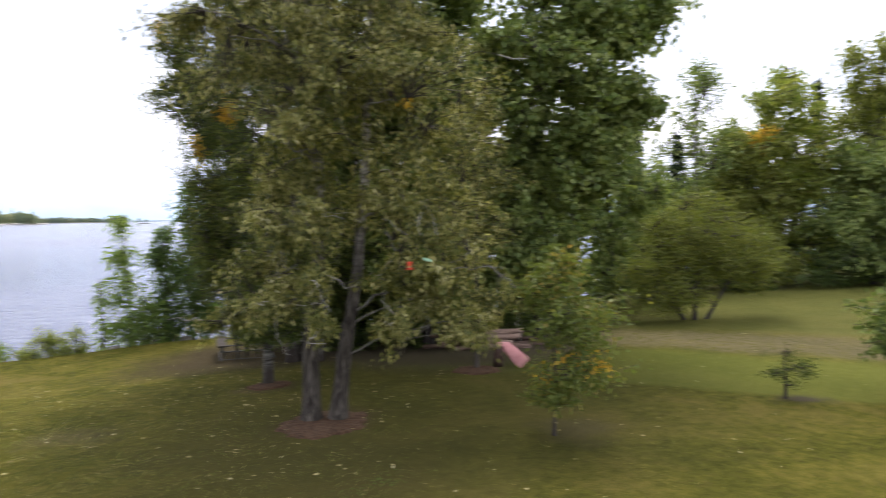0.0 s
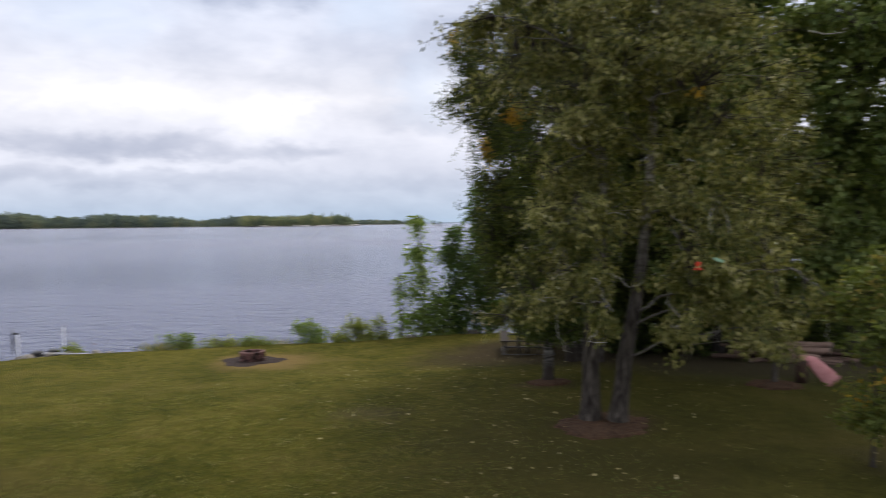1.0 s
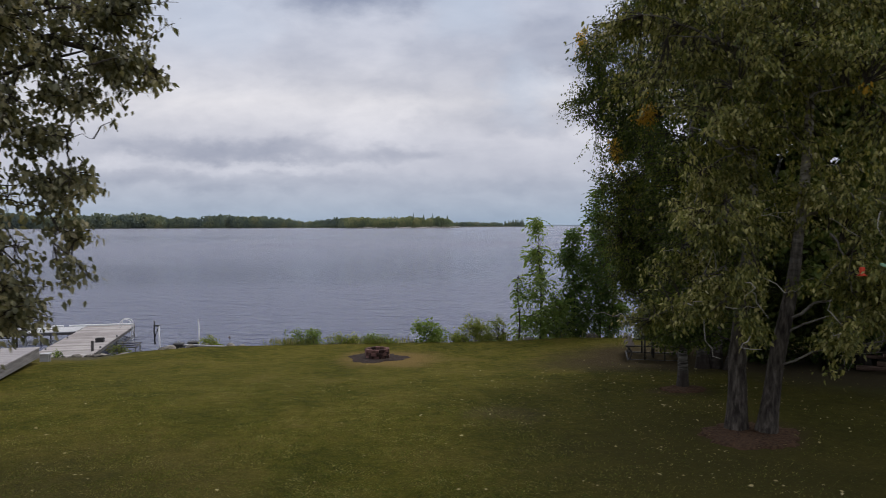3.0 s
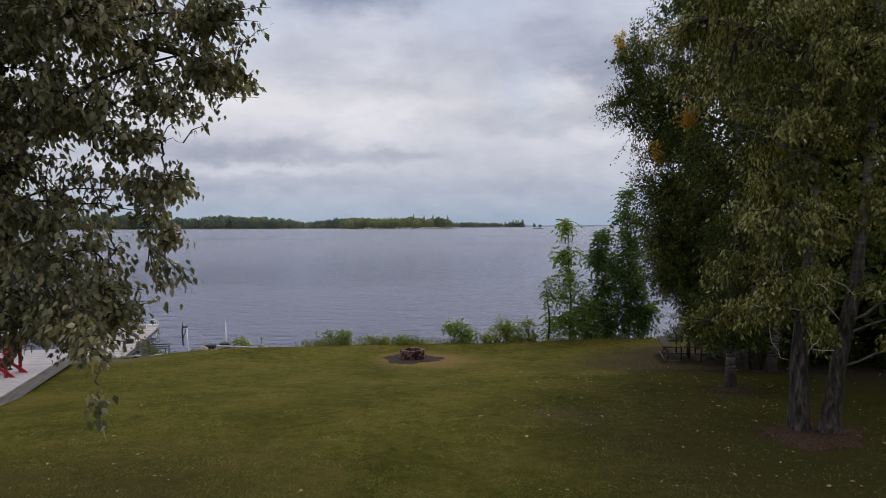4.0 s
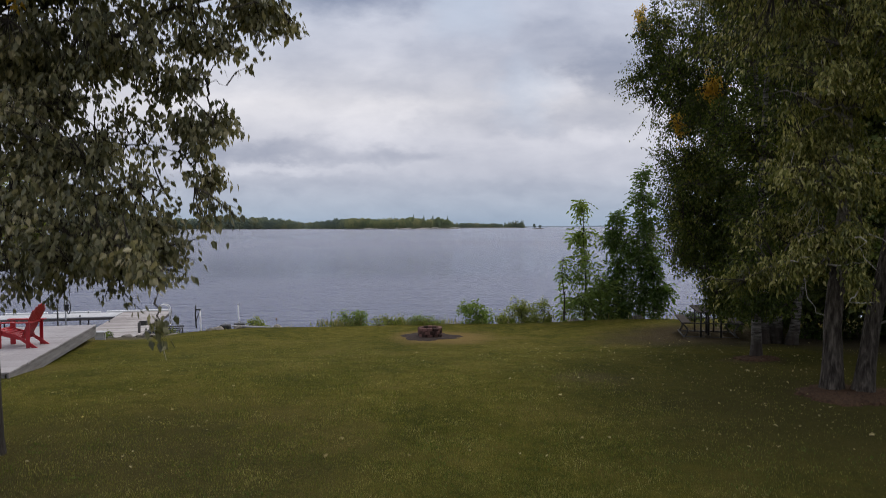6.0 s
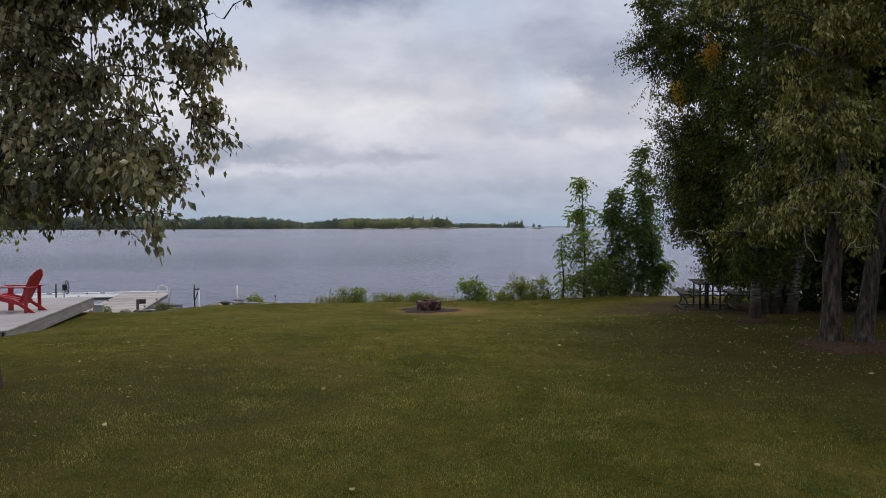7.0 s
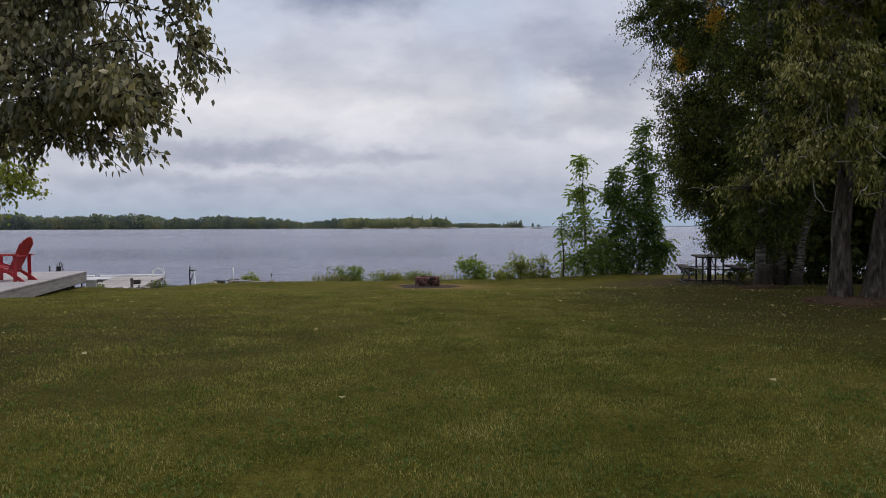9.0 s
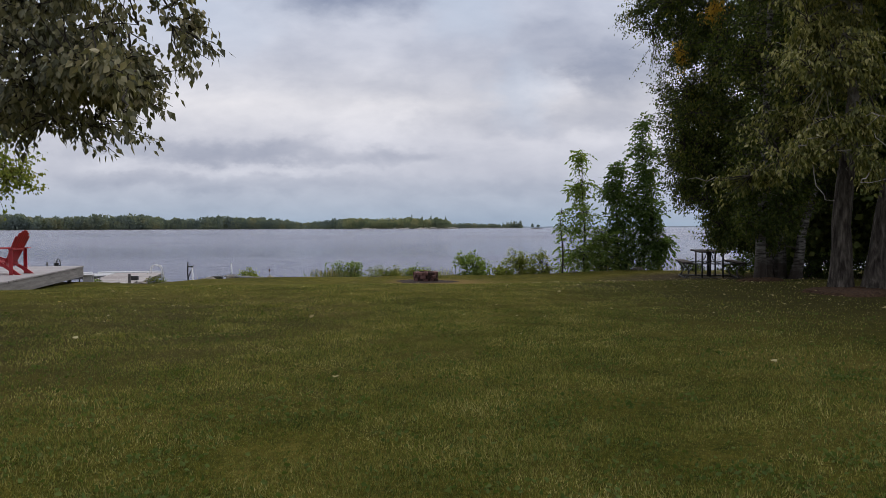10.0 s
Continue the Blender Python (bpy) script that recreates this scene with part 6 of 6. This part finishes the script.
def build_lift(m, label):
    """The winch end of a boat lift: a post with a large hand wheel."""
    lift = thing("boat_lift", m, label, "boat lift")
    rod_part("post", [(0, 0, -1.2), (0, 0, 0.9)], 0.026, METAL_GREY, lift)
    wheel = rod_part("wheel", [(0.10, 0.26 * math.cos(a), 0.66 + 0.26 * math.sin(a)) for a in np.linspace(0, math.tau, 25)], 0.017, METAL_DARK, lift, 6, "dark hand wheel")
    for k in range(3):
        a = k * math.pi / 3
        rod_part("spoke", [(0.10, 0.26 * math.cos(a), 0.66 + 0.26 * math.sin(a)), (0.10, -0.26 * math.cos(a), 0.66 - 0.26 * math.sin(a))], 0.009, METAL_DARK, wheel, 5)
    part("winch_box", box((0.14, 0.16, 0.22), pose(0.02, 0, 0.66), 0.01), METAL_DARK, lift)
    return lift


def build_shore():
    rng = np.random.default_rng(17)
    post = thing("shore_post", pose(-7.7, 28.4, WATER_Z), "thin white post standing in the water", "post")
    rod_part("pole", [(0, 0, -0.8), (-0.05, 0, 0.97)], 0.026, METAL_WHITE, post)
    rod_part("cap", [(-0.05, 0, 0.97), (-0.053, 0, 1.0)], 0.032, METAL_GREY, post, 6)
    rack = thing("shore_rack", pose(-8.95, 27.4, WATER_Z), "white post with dark folded arms at the shore", "rack")
    rod_part("post", [(0.10, 0, -0.8), (0.04, 0, 0.92)], 0.032, METAL_WHITE, rack)
    rod_part("arm", [(-0.10, 0, 0.2), (-0.13, 0, 0.7), (-0.12, 0.02, 1.08)], 0.026, METAL_DARK, rack, 6)
    rod_part("arm", [(-0.12, 0, 0.45), (0.04, 0, 0.85), (0.10, 0, 0.96)], 0.018, METAL_DARK, rack, 6)
    part("bracket", box((0.2, 0.08, 0.05), pose(-0.03, 0, 0.9), 0.006), METAL_DARK, rack)
    build_lift(pose(-14.4, 28.4, WATER_Z + 0.25, 0, 0, 43), "boat lift post with a dark hand wheel")
    pole = thing("mooring_pole", pose(-14.4, 27.8, WATER_Z), "thin dark mooring pole in the water", "pole")
    rod_part("shaft", [(0, 0, -0.8), (0, 0, 1.08)], 0.03, METAL_DARK, pole)
    # boulders along the water's edge
    for i in range(34):
        x = rng.uniform(-9.6, 9.0) if i > 14 else rng.uniform(-9.4, -5.4)
        y = float(shore_y(x)) + rng.uniform(0.1, 1.5)
        r = rng.uniform(0.09, 0.26)
        bm = bmesh.new()
        bmesh.ops.create_icosphere(bm, subdivisions=2, radius=r)
        for v in bm.verts:
            d = noise.noise(v.co * (2.2 / r) * 0.4 + Vector((i * 3.1, 0, 0)))
            v.co *= 1 + 0.35 * d
            v.co.z *= 0.7
        rock = part("rock", bm, ROCK, None)
        rock.matrix_basis = pose(x, y, float(ground_z(x, y)) + r * 0.25, 0, 0, rng.uniform(0, 360))
        tagged(rock, "grey boulder at the water's edge", "rock", "boulders along the shore")
    # flat grey stones where the dock meets the bank
    for i in range(16):
        x = -11.6 + 0.22 * i + rng.uniform(-0.1, 0.1)
        y = float(shore_y(x)) + rng.uniform(-0.25, 0.35)
        bm = bmesh.new()
        bmesh.ops.create_icosphere(bm, subdivisions=2, radius=1.0)
        sx, sy, sz = rng.uniform(0.08, 0.2), rng.uniform(0.07, 0.15), rng.uniform(0.04, 0.08)
        for v in bm.verts:
            v.co *= 1 + 0.45 * noise.noise(v.co * 1.1 + Vector((i * 5.3, 1, 0))) + 0.12 * noise.noise(v.co * 3.0 + Vector((i, 0, 4)))
            v.co = Vector((v.co.x * sx, v.co.y * sy, v.co.z * sz))
        stone = part("stone", bm, ROCK, None)
        stone.matrix_basis = pose(x, y, float(ground_z(x, y)) + sz * 0.35, rng.uniform(-8, 8), rng.uniform(-8, 8), rng.uniform(-30, 50))
        tagged(stone, "flat grey stone where the dock meets the bank", "stone", "flat stones at the dock's foot")
    for i, (x, y, w_, h_) in enumerate(((-7.05, 24.2, 0.32, 0.17), (-6.6, 24.25, 0.34, 0.18), (-8.3, 24.2, 0.22, 0.12))):
        box_thing = thing("mooring_block", pose(x, y, float(ground_z(x, y)), 0, 0, 20 * i), "dark block at the water's edge beside the dock", "block", "dark blocks at the water's edge")
        part("body", box((w_, 0.3, h_ + 0.25), pose(0, 0, (h_ + 0.25) / 2 - 0.05), 0.03), METAL_DARK, box_thing)
        rod_part("lifting_ring", [(0.05 * math.cos(a), 0, h_ + 0.21 + 0.05 * math.sin(a)) for a in np.linspace(0, math.tau, 13)], 0.012, METAL_GREY, box_thing, 6)
    frame_rack = thing("boat_cradle", pose(-9.5, 26.0, WATER_Z, 0, 0, TURN_SHORE), "grey metal frame in the water beside the dock", "frame")
    for x in (-0.35, 0.35):
        for y in (-0.5, 0.5):
            rod_part("upright", [(x, y, -0.6), (x, y, 0.42)], 0.025, METAL_TABLE, frame_rack, 6)
        rod_part("side_rail", [(x, -0.55, 0.38), (x, 0.55, 0.38)], 0.022, METAL_TABLE, frame_rack, 6)
    for y in (-0.5, 0.0, 0.5):
        rod_part("cross_rail", [(-0.4, y, 0.40), (0.4, y, 0.40)], 0.022, METAL_TABLE, frame_rack, 6)
    board = thing("driftwood_board", pose(*on_ground(-6.0, 23.6, 0.03), 0, 4, 6), "weathered board lying on the bank", "board")
    part("plank", box((1.3, 0.16, 0.045), None, 0.006), WOOD_FASCIA, board)
    # reeds and tall grass on the bank, dry seed heads among them
    n = 1500
    x = np.concatenate([rng.normal(-3.3, 0.35, n // 3), rng.uniform(-9.5, 8.5, n // 3), rng.normal(-0.6, 0.7, n - 2 * (n // 3))])
    y = shore_y(x) + rng.uniform(-0.25, 0.5, n)
    at = np.stack([x, y, ground_z(x, y) - 0.02], axis=1)
    axis = rng.normal(0, 0.25, (n, 3)) + np.array([0, 0, 1.0])
    v, f = leaves_mesh(rng, at, axis, rng.uniform(0.12, 0.34, n) * np.where(x < -4.2, 0.4, 1.0), 0.05, 0.1)
    tagged(new("bank_grass", mesh_data("bank_grass", v, f, BLADE)), "unmown grass along the bank above the water", "grass", kind="stuff")
    weed = thing("dry_weed", pose(*on_ground(-5.35, 24.1)), "dry weed stalk with a rusty seed head on the bank", "weed")
    rod_part("stalk", [(0, 0, 0), (0.02, 0, 0.2), (0.0, 0.02, 0.32)], 0.006, TWIG, weed, 5)
    bm = bmesh.new()
    bmesh.ops.create_icosphere(bm, subdivisions=2, radius=0.03)
    for v in bm.verts:
        v.co *= 1 + 0.3 * noise.noise(v.co * 30)
        v.co.z *= 1.5
    ob = part("seed_head", bm, MULCH, weed)
    ob.location = (0, 0.02, 0.34)


def build_grass():
    rng = np.random.default_rng(2)
    # blades of the lawn, thick where the camera comes low
    n = 760000
    d = 0.7 + 18.9 * rng.uniform(0, 1, n) ** 1.5
    x = rng.normal(0, 0.36, n) * (d + 1.2)
    x = np.where(np.abs(x) > 0.75 * (d + 1.0), rng.uniform(-0.72, 0.72, n) * (d + 0.8), x)
    y = 0.4 + d
    # a thinner growth all round it
    k = n // 4
    x[:k], y[:k] = rng.normal(0.5, 4.5, k), rng.normal(4.5, 4.2, k)
    d[:k] = np.hypot(x[:k], y[:k] - 0.4)
    keep = (rng.uniform(0, 1, n) > np.clip((d - 6) / 13.5, 0, 1)) & (rng.uniform(0, 1, n) < np.clip((y + 1.5) / 4.0, 0, 1)) & (rng.uniform(0, 1, n) < np.clip((d - 0.5) / 1.9, 0, 1)) & (np.hypot(x + 0.28, y - 21.25) > 1.2) & (rng.uniform(0, 1, n) > np.clip((x - 1.5) / 3.5, 0, 0.75) * np.clip((y - 4) / 2, 0, 1))
    d, x, y = d[keep], x[keep], y[keep]
    n = len(d)
    # blades lean together in small tufts
    tuft = np.stack([np.sin(x * 9.0 + 3 * np.sin(y * 5.0)), np.cos(y * 8.0 + 3 * np.sin(x * 6.0)), np.zeros(n)], axis=1) * 0.35
    at = np.stack([x, y, ground_z(x, y) - 0.004], axis=1)
    lean = unit(rng.normal(0, 0.34, (n, 3)) + tuft * 0.6 + np.array([0, 0, 0.95]))
    tall = rng.uniform(0.012, 0.038, n) * (0.75 + 0.4 * np.sin(x * 3.1 + 2 * np.sin(y * 2.3)) * np.sin(y * 3.7))
    side = unit(np.cross(lean, rng.normal(size=(n, 3)))) * (0.0019 + 0.00021 * d)[:, None]
    v = np.stack([at - side, at + side, at + lean * tall[:, None]], axis=1).reshape(-1, 3)
    f = np.arange(3 * n).reshape(-1, 3)
    tagged(new("lawn_grass", mesh_data("lawn_grass", v, f, BLADE)), "short mown grass blades of the lawn", "grass", kind="stuff")
    # coarse flat blades and seedlings that stand out of the mown turf
    n = 90000
    d = 1.7 + 7.5 * rng.uniform(0, 1, n) ** 1.4
    x, y = rng.uniform(-0.72, 0.72, n) * (d + 0.6), 0.4 + d
    keep = np.sin(x * 2.1 + 2 * np.sin(y * 1.3)) * np.sin(y * 2.7 + x) + rng.normal(0, 0.5, n) > -0.25 + np.clip((x - 1.5) / 2.5, 0, 1.2) * np.clip((y - 3.5) / 2, 0, 1)
    x, y, d = x[keep], y[keep], d[keep]
    n = len(x)
    at = np.stack([x, y, ground_z(x, y) + rng.uniform(0.0, 0.022, n)], axis=1)
    axis = rng.normal(0, 0.55, (n, 3)) * np.array([1, 1, 0.2]) + np.array([0, 0, 0.75])
    v, f = leaves_mesh(rng, at, axis, rng.uniform(0.012, 0.028, n) * (0.8 + 0.04 * d), 0.10, 0.3)
    tagged(new("coarse_grass", mesh_data("coarse_grass", v, f, COARSE)), "coarse grass blades standing out of the lawn", "grass", kind="stuff")
    # patches of clover and broad weeds among the grass
    px, py = [], []
    for _ in range(420):
        d0 = 1.8 + 7.0 * rng.uniform() ** 1.5
        cx, cy = rng.uniform(-0.7, 0.7) * (d0 + 0.6), 0.4 + d0
        k = int(rng.uniform(6, 45))
        r = rng.uniform(0.05, 0.22)
        px.append(rng.normal(cx, r, k))
        py.append(rng.normal(cy, r, k))
    x, y = np.concatenate(px), np.concatenate(py)
    n = len(x)
    at = np.stack([x, y, ground_z(x, y) + rng.uniform(0.008, 0.03, n)], axis=1)
    axis = rng.normal(0, 1, (n, 3)) * np.array([1, 1, 0.6])
    v, f = leaves_mesh(rng, at, axis, rng.uniform(0.012, 0.034, n), 0.7, 0.25)
    tagged(new("clover_patches", mesh_data("clover_patches", v, f, CLOVER)), "dark green clover and weeds among the grass", "clover", kind="stuff")
    # fallen poplar leaves, thicker below the crowns
    spots = [(5.0, 11.5, 2.6, 2.6, 200), (-4.0, 9.5, 1.5, 1.8, 50), (5.5, 16.0, 2.4, 2.3, 170), (10.0, 10.0, 5.0, 4.0, 150), (0.5, 12.5, 4.0, 3.5, 32)]
    px, py = [], []
    for cx, cy, sx, sy, k in spots:
        px.append(rng.normal(cx, sx, k))
        py.append(rng.normal(cy, sy, k))
    x, y = np.concatenate(px), np.concatenate(py)
    keep = (y < shore_y(x) - 0.5) & (y > 5.0)
    x, y = x[keep], y[keep]
    n = len(x)
    at = np.stack([x, y, ground_z(x, y) + 0.03], axis=1)
    axis = rng.normal(0, 1, (n, 3)) * np.array([1, 1, 0.12])
    rngs = np.random.default_rng(6)
    axis = unit(axis)
    side = unit(np.cross(axis, np.array([0, 0, 1.0]) + rngs.normal(0, 0.25, (n, 3))))
    L = (0.03 + 0.045 * rngs.uniform(0, 1, n) ** 2)[:, None]
    W = L * 0.36
    up = np.array([0, 0, 1.0])
    v = np.stack([at, at + axis * L * 0.3 + side * W + up * W * 0.3, at + axis * L * 0.65 + side * W * 0.75 + up * W * 0.3, at + axis * L, at + axis * L * 0.65 - side * W * 0.75 + up * W * 0.3, at + axis * L * 0.3 - side * W + up * W * 0.3], axis=1).reshape(-1, 3)
    i = np.arange(n)[:, None] * 6
    f = np.concatenate([i + np.array([[0, 1, 2, 3]]), i + np.array([[0, 3, 4, 5]])], axis=1).reshape(-1, 4)
    tagged(new("fallen_leaves", mesh_data("fallen_leaves", v, f, FALLEN)), "pale yellow fallen leaves scattered on the lawn", "leaves", kind="stuff")


build_fire_pit()
DECK_TOP = build_deck()
build_chair(pose(-9.42, 16.6, DECK_TOP, 0, 0, 93) @ Matrix.Scale(1.03, 4))
build_picnic_table(pose(7.46, 20.3, float(ground_z(7.46, 20.3)), 0, 0, -12.5))
build_sled()
build_logs()
build_feeder()
build_mulch()
build_dock()
build_shore()
build_grass()
